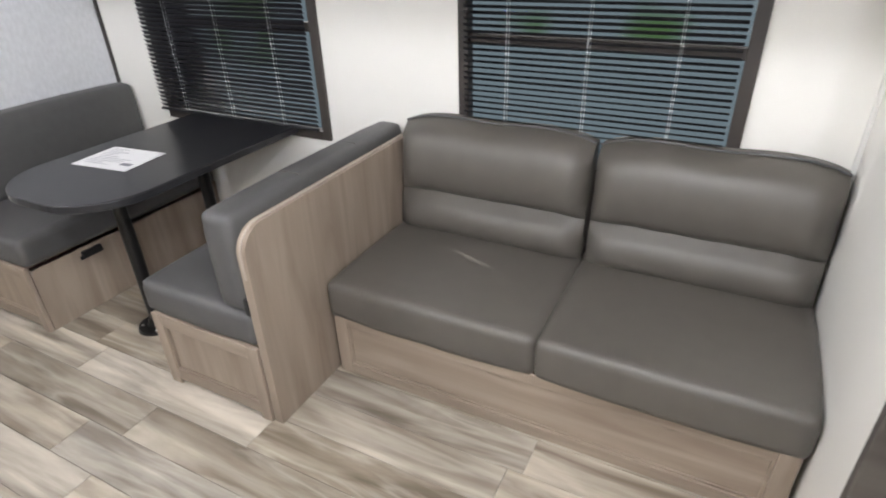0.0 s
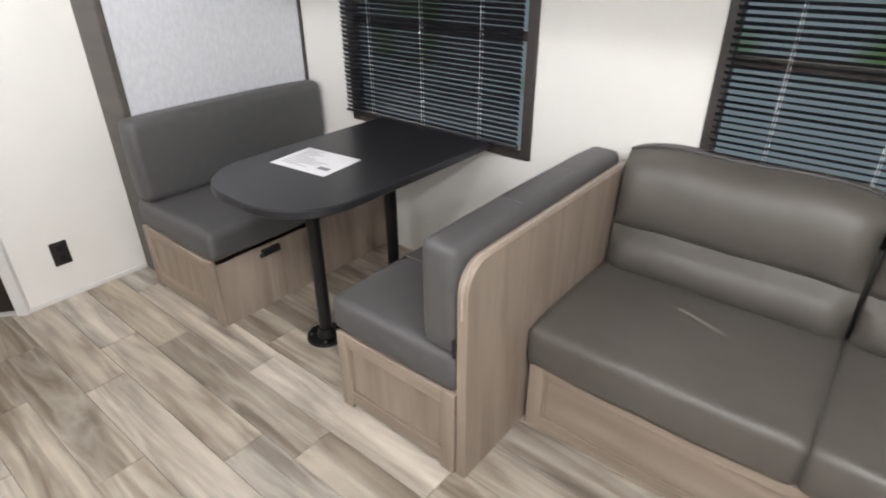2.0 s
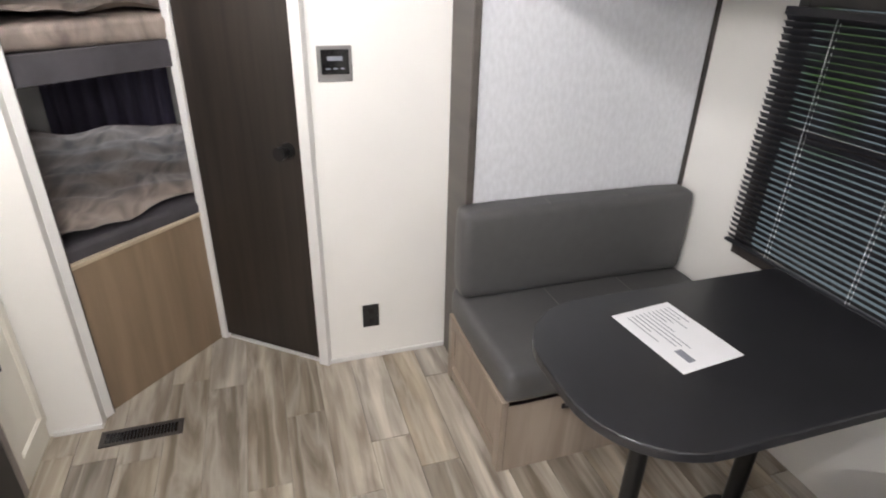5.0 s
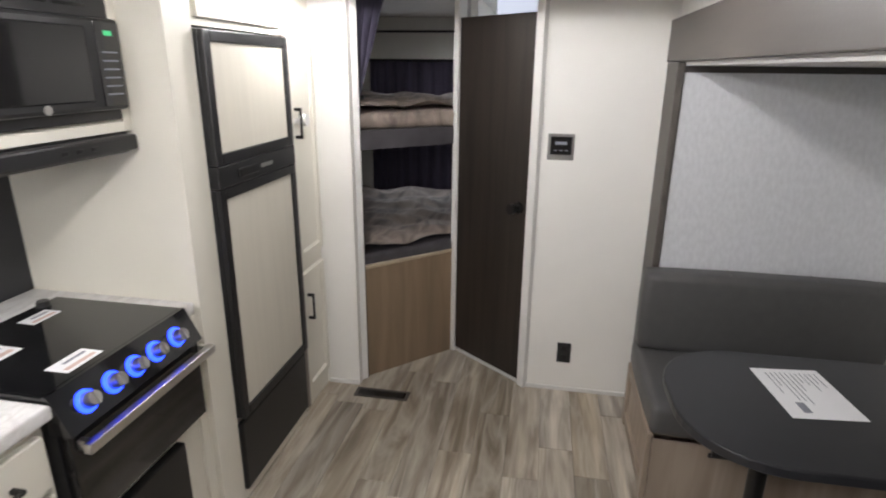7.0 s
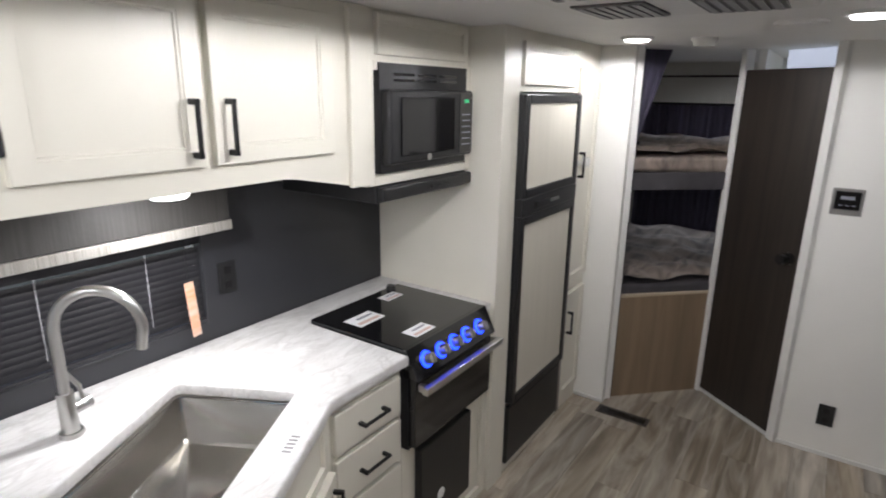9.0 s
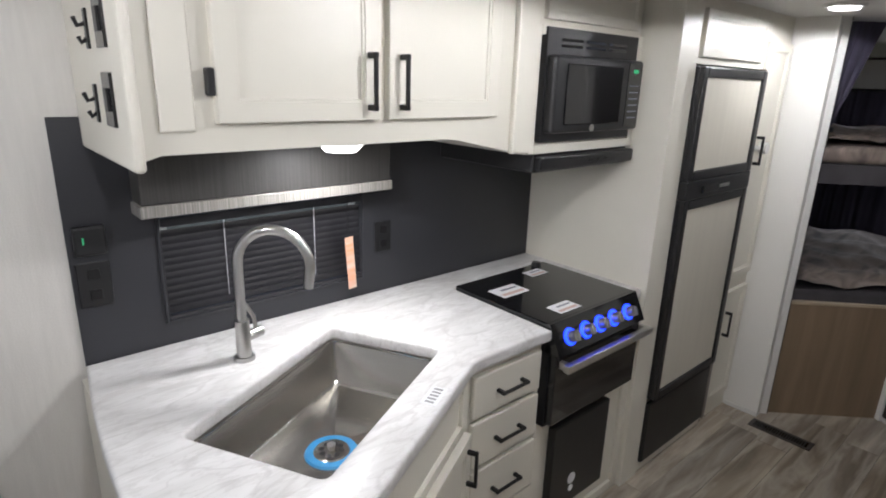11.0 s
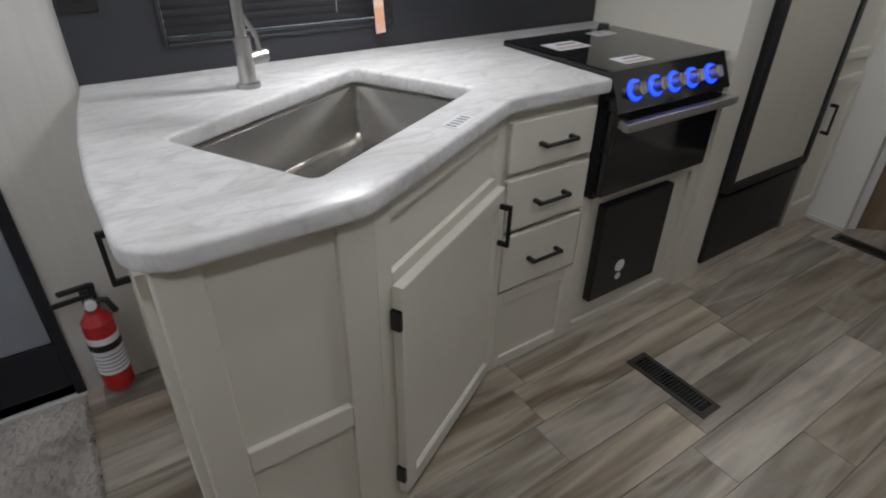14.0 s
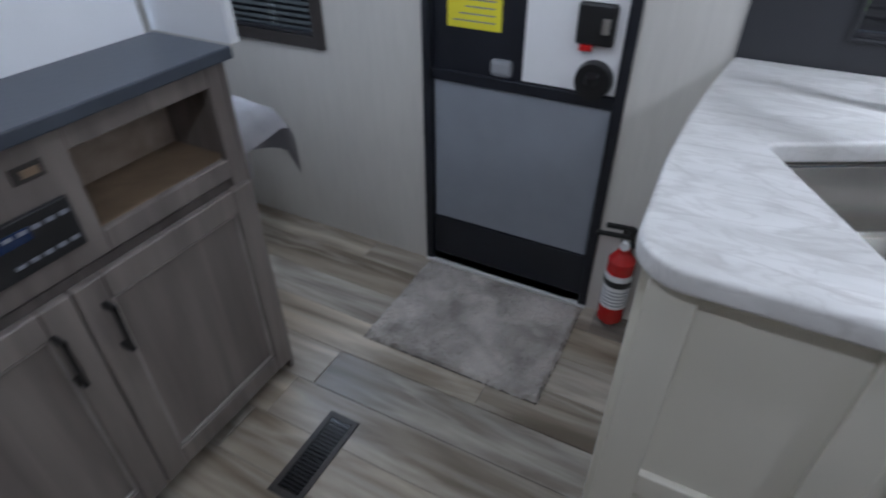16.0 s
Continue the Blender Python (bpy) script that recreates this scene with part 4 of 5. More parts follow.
for r in ((0, 0.045, -0.012, 0.004, 0.0, 0.888), (dl - 0.05, dl, -0.012, 0.004, 0.0, 0.888), (0.045, dl - 0.05, -0.012, 0.004, 0.85, 0.888), (0.045, dl - 0.05, -0.012, 0.004, 0.69, 0.73), (0.045, dl - 0.05, -0.012, 0.004, 0, 0.075)):
    box(df, *r, bevel=0.002)
part("face_frame", moved(df, mD), M_WHITE, corner_cab, "cream face frame")
dd = part("door", moved(framed_panel(dl - 0.075, 0.63, 0.024, 0.06), mD @ Matrix.Translation((0.03, 0.006, 0.075))), M_WHITE, corner_cab, "cream framed door")
part("handle", moved(bar_handle(0.12), mD @ Matrix.Translation((0.065, 0.03, 0.61))), M_BLACKM, dd, "black bar handle")
for hz in (0.12, 0.60):
    part("hinge", moved(boxes((dl - 0.052, dl - 0.036, 0.003, 0.028, hz, hz + 0.05), bevel=0.003), mD), M_BLACK, dd, "black hinge")
sd = part("side_door", moved(framed_panel(0.34, 0.75, 0.018, 0.05), facing(0.74, 0.40, 0.09, -90)), M_WHITE, corner_cab, "cream framed side door")
part("handle", moved(bar_handle(0.12), facing(0.758, 0.14, 0.74, -90)), M_BLACKM, sd, "black bar handle")

drawers = thing("drawer_cabinet", (-0.35, 0, 0), "cream painted cabinet with three drawers", "cabinet")
part("body", boxes((-0.490, -0.141, Y0 + 0.002, 0.195, 0.0, CT - 0.043)), M_WHITE, drawers)
for a, b in ((0.718, 0.862), (0.538, 0.700), (0.33, 0.52)):
    dw = part("drawer", boxes((-0.472, -0.16, 0.195, 0.216, a, b), bevel=0.005), M_WHITE, drawers, "cream slab drawer front")
    part("handle", moved(bar_handle(0.12, False), facing(-0.318, 0.216, (a + b) / 2)), M_BLACKM, dw, "black bar handle")
part("lower_panel", moved(frame4(-0.488, -0.143, 0.005, 0.315, 0.045, 0.195, 0.207), Matrix.Identity(4)), M_WHITE, drawers, "framed lower panel")

stove = thing("gas_stove", (-0.785, 0, 0), "black glass-topped stove with blue lit knobs", "stove")
part("body", boxes((-1.02, -0.497, -0.24, 0.225, 0.56, 0.925)), M_BLACK, stove)
lid = part("glass_lid", boxes((-1.022, -0.495, -0.245, 0.21, 0.928, 0.948), bevel=0.004), M_GLASSB, stove, "glossy black glass lid")
part("hinge_knob", cyl(bmesh.new(), (-0.945, -0.22, 0.948), (-0.945, -0.22, 0.966), 0.022, 0.018), M_BLACK, stove, "", True)
cp = bmesh.new()
prof2 = [(0.21, 0.948), (0.22, 0.948), (0.27, 0.845), (0.21, 0.845)]
vv = [[cp.verts.new((x, y, z)) for y, z in prof2] for x in (-1.022, -0.495)]
cp.faces.new(vv[0])
cp.faces.new(vv[1][::-1])
for k in range(4):
    cp.faces.new((vv[0][k], vv[1][k], vv[1][(k + 1) % 4], vv[0][(k + 1) % 4]))
bmesh.ops.recalc_face_normals(cp, faces=cp.faces)
part("control_panel", cp, M_GLASSB, stove, "sloping black control panel")
nrm = Vector((0, 0.103, 0.05)).normalized()
for kx in (-0.575, -0.665, -0.75, -0.835, -0.93):
    p0 = Vector((kx, 0.2465, 0.893))
    kb = part("knob", cyl(bmesh.new(), p0 + nrm * 0.004, p0 + nrm * 0.034, 0.022, 0.018, 24), M_NICKEL, stove, "silver control knob", True)
    part("light_ring", cyl(bmesh.new(), p0, p0 + nrm * 0.006, 0.031, 0.029, 28), M_BLUE, kb, "glowing blue ring", True)
    part("grip", moved(boxes((-0.004, 0.004, -0.017, 0.017, 0, 0.008), bevel=0.002), Matrix.Translation(p0 + nrm * 0.034) @ nrm.to_track_quat("Z", "Y").to_matrix().to_4x4()), M_NICKEL, kb)
od = part("oven_door", boxes((-1.018, -0.499, 0.225, 0.255, 0.575, 0.842), bevel=0.005), M_GLASSB, stove, "black glass oven door")
part("handle", boxes((-1.035, -0.505, 0.28, 0.305, 0.795, 0.823), (-1.03, -1.01, 0.255, 0.295, 0.795, 0.823), (-0.535, -0.515, 0.255, 0.295, 0.795, 0.823), bevel=0.004), M_NICKEL, od, "brushed steel oven handle")
for lx, ly, w, h in ((-0.62, -0.08, 0.07, 0.045), (-0.66, 0.15, 0.06, 0.035), (-0.87, -0.16, 0.05, 0.03)):
    lb = part("sticker", boxes((lx - w, lx + w, ly - h, ly + h, 0.9485, 0.9492)), M_PAPER, stove, "white warning label")
    part("print_bar", boxes((lx - w * 0.8, lx + w * 0.8, ly + h * 0.3, ly + h * 0.7, 0.9492, 0.9496)), M_PINK, lb)
    part("print_bar", boxes((lx - w * 0.8, lx + w * 0.4, ly - h * 0.5, ly - h * 0.2, 0.9492, 0.9496)), M_INK, lb)
scab = thing("stove_base_cabinet", (-0.79, 0, 0), "cream cabinet under the stove with black access panel", "cabinet")
part("body", boxes((-1.098, -0.492, Y0 + 0.002, 0.185, 0.0, 0.558)), M_WHITE, scab)
part("face_frame", frame4(-1.098, -0.492, 0.0, 0.558, 0.04, 0.185, 0.20), M_WHITE, scab)
ap = part("access_panel", boxes((-0.94, -0.585, 0.185, 0.218, 0.12, 0.505), bevel=0.006), M_BLACK, scab, "black furnace access panel")
part("emblem", cyl(cyl(bmesh.new(), (-0.72, 0.218, 0.235), (-0.72, 0.220, 0.235), 0.024, 0.024), (-0.72, 0.218, 0.19), (-0.72, 0.220, 0.19), 0.014, 0.014), M_PAPER, ap, "pale round emblem")
part("side_filler", boxes((-1.098, -1.026, Y0 + 0.01, 0.2, 0.558, 0.89)), M_WHITE, scab)

# wall cabinets
YC = 0.07
upper = thing("wall_cabinet", (0.15, -0.2, 1.55), "cream painted two-door wall cabinet", "cabinet")
ub = bmesh.new()
prof3 = [(0.632, 1.545), (0.60, 1.555), (-0.15, 1.555), (-0.19, 1.55), (-0.488, 1.49), (-0.488, CEIL), (0.632, CEIL)]
vv = [[ub.verts.new((x, y, z)) for x, z in prof3] for y in (Y0 + 0.001, YC)]
ub.faces.new(vv[0])
ub.faces.new(vv[1][::-1])
for k in range(len(prof3)):
    j = (k + 1) % len(prof3)
    ub.faces.new((vv[0][k], vv[0][j], vv[1][j], vv[1][k]))
bmesh.ops.recalc_face_normals(ub, faces=ub.faces)
part("body", ub, M_WHITE, upper)
part("end_panel", boxes((0.632, 0.654, Y0 + 0.001, YC + 0.02, 1.525, CEIL), bevel=0.008), M_WHITE, upper, "cream end panel")
part("stile", boxes((-0.488, -0.40, YC, YC + 0.02, 1.50, CEIL - 0.002), bevel=0.004), M_WHITE, upper)
part("stile", boxes((0.53, 0.60, YC, YC + 0.008, 1.60, CEIL - 0.002), bevel=0.004), M_WHITE, upper)
for a, b, hx in ((0.092, 0.49, 0.125), (-0.325, 0.065, 0.03)):
    d = part("door", moved(framed_panel(b - a, 0.385, 0.022, 0.058), facing(a, YC, 1.615)), M_WHITE, upper, "cream framed door")
    part("handle", moved(bar_handle(0.13), facing(hx if hx > 0 else hx, YC + 0.022, 1.705)), M_BLACKM, d, "black bar handle")
for hz in (1.67, 1.93):
    part("hinge", boxes((0.491, 0.507, YC, YC + 0.024, hz, hz + 0.055), bevel=0.004), M_BLACK, upper, "black hinge")
for z in (1.605, 1.755):
    sw = thing("light_switch", (0.654, -0.035, z), "glossy blue-black rocker switch on the wall cabinet side", "switch", "cabinet switches")
    part("plate", boxes((0.652, 0.660, -0.07, 0.0, z, z + 0.105), bevel=0.002), M_GLASSB, sw, "glossy dark plate")
    part("rocker", boxes((0.660, 0.664, -0.05, -0.02, z + 0.03, z + 0.075), bevel=0.0015), M_BLACK, sw)
    hk = thing("coat_hook", (0.653, -0.16, z), "small black double hook on the wall cabinet side", "hook", "cabinet hooks")
    part("back_plate", boxes((0.652, 0.659, -0.172, -0.15, z, z + 0.08), bevel=0.002), M_BLACKM, hk)
    part("prong", tube([(0.658, -0.161, z + 0.05), (0.672, -0.161, z + 0.045), (0.678, -0.161, z + 0.062)], 0.005, 8), M_BLACKM, hk, "", True)
    part("prong", tube([(0.658, -0.161, z + 0.02), (0.668, -0.161, z + 0.012), (0.673, -0.161, z + 0.024)], 0.005, 8), M_BLACKM, hk, "", True)

mwc = thing("microwave_cabinet", (-0.78, -0.2, 1.49), "cream painted cabinet housing the microwave", "cabinet")
part("body", boxes((-1.098, -0.49, Y0 + 0.001, 0.06, 1.49, 1.525), (-1.098, -0.49, Y0 + 0.001, 0.06, 1.885, CEIL), (-0.535, -0.49, Y0 + 0.001, 0.06, 1.525, 1.885), (-1.098, -1.06, Y0 + 0.001, 0.06, 1.525, 1.885)), M_WHITE, mwc)
part("upper_panel", moved(framed_panel(0.52, 0.125, 0.018, 0.03, 0.007), facing(-1.06, 0.06, 1.905)), M_WHITE, mwc, "framed cream panel")
part("face_frame", frame4(-1.098, -0.49, 1.49, 1.888, 0.03, 0.06, 0.075), M_WHITE, mwc)
mw = thing("microwave", (-0.78, -0.1, 1.527), "black built-in microwave oven with keypad and green clock", "microwave")
part("trim_kit", boxes((-1.056, -0.538, -0.1, 0.082, 1.528, 1.882), bevel=0.003), M_BLACK, mw, "black trim surround")
part("body", boxes((-1.05, -0.545, 0.075, 0.12, 1.558, 1.80), bevel=0.012), M_BLACK, mw)
part("door_glass", boxes((-0.915, -0.60, 0.12, 0.124, 1.585, 1.775), bevel=0.003), M_GLASSB, mw, "smoked glass window")
part("keypad", boxes((-1.038, -0.95, 0.12, 0.123, 1.57, 1.79), bevel=0.002), M_GLASSB, mw, "black keypad panel")
for k in range(6):
    part("vent_slot", boxes((-0.98 + (k % 3) * 0.13, -0.87 + (k % 3) * 0.13, 0.082, 0.084, 1.825 + (k // 3) * 0.018, 1.833 + (k // 3) * 0.018)), M_GLASSB, mw)
    part("key_row", boxes((-1.022, -0.965, 0.123, 0.1238, 1.60 + k * 0.022, 1.604 + k * 0.022)), M_INK, mw)
part("clock", boxes((-1.01, -0.98, 0.123, 0.1238, 1.755, 1.768)), M_GREEN, mw, "green clock digits")
part("emblem", cyl(bmesh.new(), (-0.76, 0.1195, 1.572), (-0.76, 0.122, 1.572), 0.012, 0.012), M_NICKEL, mw)
hood = thing("range_hood", (-0.78, -0.15, 1.43), "slim black range hood under the microwave", "range hood")
part("body", boxes((-1.09, -0.535, Y0 + 0.01, 0.065, 1.425, 1.488), bevel=0.008), M_BLACK, hood)
part("front_lip", boxes((-1.09, -0.535, 0.065, 0.095, 1.435, 1.482), bevel=0.008), M_BLACK, hood)
for k in range(3):
    part("button", boxes((-0.92 + k * 0.05, -0.9 + k * 0.05, 0.095, 0.099, 1.452, 1.464), bevel=0.002), M_BLACKM, hood)

# valance over the kitchen window
val = thing("window_valance", (0.16, Y0, 1.36), "dark ribbed valance box with silver trim over the kitchen window", "valance")
part("face", boxes((-0.235, 0.56, Y0 + 0.01, Y0 + 0.10, 1.375, 1.53), bevel=0.004), M_VALANCE, val)
part("trim", boxes((-0.24, 0.565, Y0 + 0.01, Y0 + 0.106, 1.342, 1.375), bevel=0.003), M_VALTRIM, val, "ribbed silver trim strip")
tag = thing("hanging_tag", (-0.1, Y0 + 0.03, 0.98), "orange and white paper tag hanging from the blind cord", "tag")
part("cord", tube([(-0.10, Y0 + 0.035, 1.37), (-0.10, Y0 + 0.035, 1.17)], 0.0015, 6), M_BLACK, tag)
part("tag_strip", moved(boxes((-0.018, 0.018, -0.001, 0.001, -0.19, 0.0), bevel=0.0005), pose(-0.102, Y0 + 0.036, 1.175, 3, 2, 8)), M_ORANGE, tag, "orange tag with white middle")

# refrigerator and pantry
YF = 0.222
fcab = thing("refrigerator_cabinet", (-1.49, 0, 0), "cream painted tall cabinet around the refrigerator", "cabinet")
part("body", boxes((-1.865, -1.236, Y0 + 0.002, YF - 0.01, 0, 0.05), (-1.865, -1.236, Y0 + 0.002, YF - 0.01, 1.80, CEIL), (-1.865, -1.85, Y0 + 0.002, YF - 0.01, 0.05, 1.80), (-1.24, -1.236, Y0 + 0.002, YF - 0.01, 0.05, 1.80)), M_WHITE, fcab)
part("upper_door", moved(framed_panel(0.57, 0.17, 0.018, 0.035), facing(-1.83, YF - 0.01, 1.825)), M_WHITE, fcab, "framed cream top door")
part("face_edge", boxes((-1.872, -1.842, YF - 0.01, YF + 0.012, 0.05, 1.80), bevel=0.003), M_GREYW, fcab, "grey edge strip")
fr = thing("refrigerator", (-1.49, 0, 0.38), "built-in refrigerator with cream panels and black trim", "refrigerator")
part("body", boxes((-1.84, -1.241, Y0 + 0.03, YF - 0.008, 0.385, 1.795)), M_BLACK, fr)
for a, b, nm in ((1.36, 1.79, "freezer_door"), (0.39, 1.28, "lower_door")):
    d = part(nm, boxes((-1.838, -1.243, YF - 0.008, YF + 0.012, a, b), bevel=0.003), M_BLACK, fr, "black door slab")
    for u, v, p, q in ((-1.838, -1.80, a, b), (-1.281, -1.243, a, b), (-1.80, -1.281, a, a + 0.038), (-1.80, -1.281, b - 0.038, b)):
        part("door_trim", boxes((u, v, YF + 0.012, YF + 0.032, p, q), bevel=0.004), M_BLACK, d, "glossy black trim")
    part("insert", boxes((-1.802, -1.279, YF + 0.012, YF + 0.022, a + 0.036, b - 0.036)), M_FRIDGE, d, "cream door insert panel")
part("handle_band", boxes((-1.838, -1.243, YF - 0.008, YF + 0.034, 1.281, 1.359), bevel=0.006), M_BLACK, fr, "black handle band")
part("latch", boxes((-1.50, -1.36, YF + 0.034, YF + 0.046, 1.303, 1.337), bevel=0.006), M_BLACKM, fr, "dark recessed latch")
part("emblem", boxes((-1.62, -1.53, YF + 0.034, YF + 0.037, 1.313, 1.327)), M_NICKEL, fr)
fv = thing("access_panel", (-1.48, YF, 0.06), "black access panel below the refrigerator", "panel")
part("panel", boxes((-1.842, -1.241, YF - 0.008, YF + 0.014, 0.06, 0.368), bevel=0.01), M_BLACK, fv)
pantry = thing("pantry_cabinet", (-1.94, 0, 0), "cream painted tall pantry cabinet with two doors", "cabinet")
part("body", boxes((-2.188, -1.875, Y0 + 0.002, 0.20, 0, CEIL)), M_WHITE, pantry)
for a, b, hz in ((0.80, 1.92, 1.44), (0.10, 0.73, 0.56)):
    d = part("door", moved(framed_panel(0.27, b - a, 0.02, 0.05), facing(-2.172, 0.20, a)), M_WHITE, pantry, "cream framed door")
    part("handle", moved(bar_handle(0.13), facing(-1.935 if hz > 1 else -1.945, 0.22, hz)), M_BLACKM, d, "black bar handle")
lk = thing("child_lock", (-2.03, 0.22, 1.44), "round white safety lock on the pantry door", "lock")
part("disc", cyl(bmesh.new(), (-2.0, 0.22, 1.45), (-2.0, 0.25, 1.45), 0.03, 0.026, 24), M_TRIMW, lk, "", True)
part("strap", boxes((-2.0, -1.92, 0.221, 0.227, 1.44, 1.46), bevel=0.002), M_TRIMW, lk)

# ---------------------------------------------------------------- bunk room
mA = along(A, B)
al = (B - A).length
bunk = thing("bunk_bed", (-3.1, 0.2, 0), "built-in double bunk with camouflage-patterned covers", "bunk bed")
bed_plan = [(A.x - 0.03, A.y + 0.0), (B.x + 0.015, B.y - 0.01), (B.x - 0.02, 0.87), (XR + 0.1, 0.87), (XR + 0.1, Y0 + 0.01), (-2.245, Y0 + 0.01), (-2.245, 0.36)]
part("front_panel", moved(boxes((0.024, al - 0.02, 0.0, 0.02, 0, 0.645)), mA), M_WOODB, bunk, "brown wood-grain bunk front panel")
part("edge_strip", moved(boxes((0.024, al - 0.02, -0.006, 0.022, 0.645, 0.662), bevel=0.003), mA), mat("pale_edge", (0.5, 0.41, 0.29), 0.5), bunk, "pale wood edge strip")


def quilted(plan, z0, z1, seed):
    bm = prism(plan, z0, z1, 0.025)
    rnd = random.Random(seed)
    for v in bm.verts:
        v.co += Vector((rnd.uniform(-1, 1), rnd.uniform(-1, 1), rnd.uniform(-1, 1))) * 0.006
    return bm


part("lower_mattress", quilted(bed_plan, 0.60, 0.72, 2), M_QUILTD, bunk, "dark mattress side", True)


def draped(x0, x1, y0, y1, z, seed):
    bm = bmesh.new()
    n, k = 46, 34
    g = [[bm.verts.new((x0 + (x1 - x0) * i / n, y0 + (y1 - y0) * j / k, z + 0.012 * math.sin(i * 0.55 + j * 0.3 + seed) + 0.010 * math.sin(i * 0.21 - j * 0.62) + 0.006 * math.sin(i * 1.3 + 2 * math.sin(j * 0.4)))) for j in range(k + 1)] for i in range(n + 1)]
    for i in range(n):
        for j in range(k):
            bm.faces.new((g[i][j], g[i + 1][j], g[i + 1][j + 1], g[i][j + 1]))
    return bm


def clipped(bm):
    d = (B - A).normalized()
    nn = Vector((-d.y, d.x, 0))
    if nn.x < 0:
        nn = -nn
    bmesh.ops.bisect_plane(bm, geom=list(bm.verts) + list(bm.edges) + list(bm.faces), plane_co=A + nn * -0.03, plane_no=nn, clear_outer=True)
    return bm


part("lower_cover", clipped(draped(XR + 0.1, -2.25, Y0 + 0.01, 0.87, 0.757, 1)), M_QUILT, bunk, "brown and cream patterned cover", True)
part("upper_platform", prism(bed_plan, 1.275, 1.375, 0.004), M_QUILTD, bunk, "dark upper bunk platform")
part("upper_mattress", quilted(bed_plan, 1.377, 1.46, 3), M_QUILT, bunk, "patterned upper mattress", True)
part("upper_cover", clipped(draped(XR + 0.1, -2.25, Y0 + 0.01, 0.87, 1.487, 4)), M_QUILT, bunk, "brown and cream patterned cover", True)
wall("wall_bunk_side", boxes((XR, B.x - 0.03, 0.88, 0.92, 0, CEIL)), M_WALL, "cream wall between bunks and bathroom")
solid("trim_bunk_rail", boxes((XR, XR + 0.02, Y0, 0.88, 1.93, 1.945)), M_BROWN, "dark trim line on the rear wall", "trim", "structure")
pc = thing("privacy_curtain", (-2.35, 0.36, 1.5), "dark privacy curtain tied back beside the bunks", "curtain")
bm = bmesh.new()
rows = []
for i in range(12):
    z = CEIL - 0.01 - 0.5 * i / 11
    w = 0.17 * (1 - i / 11) + 0.035
    rows.append([bm.verts.new((-2.33 - w * k / 10 * 0.72, 0.38 + w * k / 10 * 0.66 + 0.012 * math.sin(k * 2.2 + i * 0.2) - 0.02, z)) for k in range(11)])
for p, q in zip(rows, rows[1:]):
    for k in range(10):
        bm.faces.new((p[k], p[k + 1], q[k + 1], q[k]))
part("fabric", bm, M_CURTAIN, pc, "gathered navy fabric", True)
part("tie", tube([(-2.325, 0.34, 1.535), (-2.36, 0.40, 1.535)], 0.012, 8), M_BLACK, pc)

# ---------------------------------------------------------------- entry
ed = thing("door_2", (1.305, Y0, 0), "closed dark entry door with grey lower panel and yellow label", "door")
ed["kind"] = "structure"
x0, x1, z0, z1 = DOOR
part("door_slab", boxes((x0 + 0.004, x1 - 0.004, Y0 - 0.05, Y0 - 0.012, 0.036, z1 - 0.004)), M_NAVY, ed, "dark navy door slab")
part("door_frame", boxes((x0, x0 + 0.028, Y0 - 0.012, Y0 + 0.012, 0.012, z1), (x1 - 0.028, x1, Y0 - 0.012, Y0 + 0.012, 0.012, z1), (x0 + 0.028, x1 - 0.028, Y0 - 0.012, Y0 + 0.012, z1 - 0.028, z1), bevel=0.003), M_NAVY, ed, "dark metal door frame")
part("lower_panel", boxes((0.997, 1.57, Y0 - 0.012, Y0 - 0.006, 0.215, 0.735), bevel=0.002), M_DOORP, ed, "grey recessed lower panel")
part("mid_bar", boxes((0.99, 1.577, Y0 - 0.012, Y0 + 0.002, 0.737, 0.772), bevel=0.003), M_NAVY, ed)
part("kick_panel", boxes((0.99, 1.577, Y0 - 0.012, Y0 - 0.002, 0.045, 0.212), bevel=0.003), M_NAVY, ed, "black kick panel")
part("yellow_label", boxes((1.35, 1.525, Y0 - 0.012, Y0 - 0.0105, 0.905, 1.08)), M_YELLOW, ed, "bright yellow printed label")
for k in range(7):
    part("print_bar", boxes((1.37, 1.505 - 0.02 * (k % 3), Y0 - 0.0105, Y0 - 0.0098, 0.925 + k * 0.02, 0.929 + k * 0.02)), M_INK, ed)
part("white_panel", boxes((0.997, 1.275, Y0 - 0.012, Y0 - 0.0095, 0.775, 1.10), bevel=0.001), M_PAPER, ed, "white lock mounting panel")
lo = part("lock", boxes((1.02, 1.125, Y0 - 0.0095, Y0 + 0.012, 0.91, 1.02), bevel=0.008), M_BLACK, ed, "black lock body")
part("thumb_latch", boxes((1.035, 1.055, Y0 + 0.012, Y0 + 0.02, 0.945, 0.985), bevel=0.002), M_NICKEL, lo, "silver thumb latch")
part("lock_mark", boxes((1.075, 1.11, Y0 - 0.009, Y0 + 0.016, 0.895, 0.912), bevel=0.002), M_RED, lo, "red marker")
part("pull_handle", cyl(cyl(bmesh.new(), (1.06, Y0 - 0.01, 0.815), (1.06, Y0 + 0.02, 0.815), 0.055, 0.05, 28), (1.06, Y0 + 0.02, 0.815), (1.06, Y0 + 0.03, 0.84), 0.02, 0.018), M_BLACK, ed, "round black pull handle", True)
part("knob_plate", boxes((1.305, 1.375, Y0 - 0.012, Y0 + 0.004, 0.78, 0.83), bevel=0.012), mat("grey_knob", (0.3, 0.31, 0.33), 0.4), ed, "grey catch")
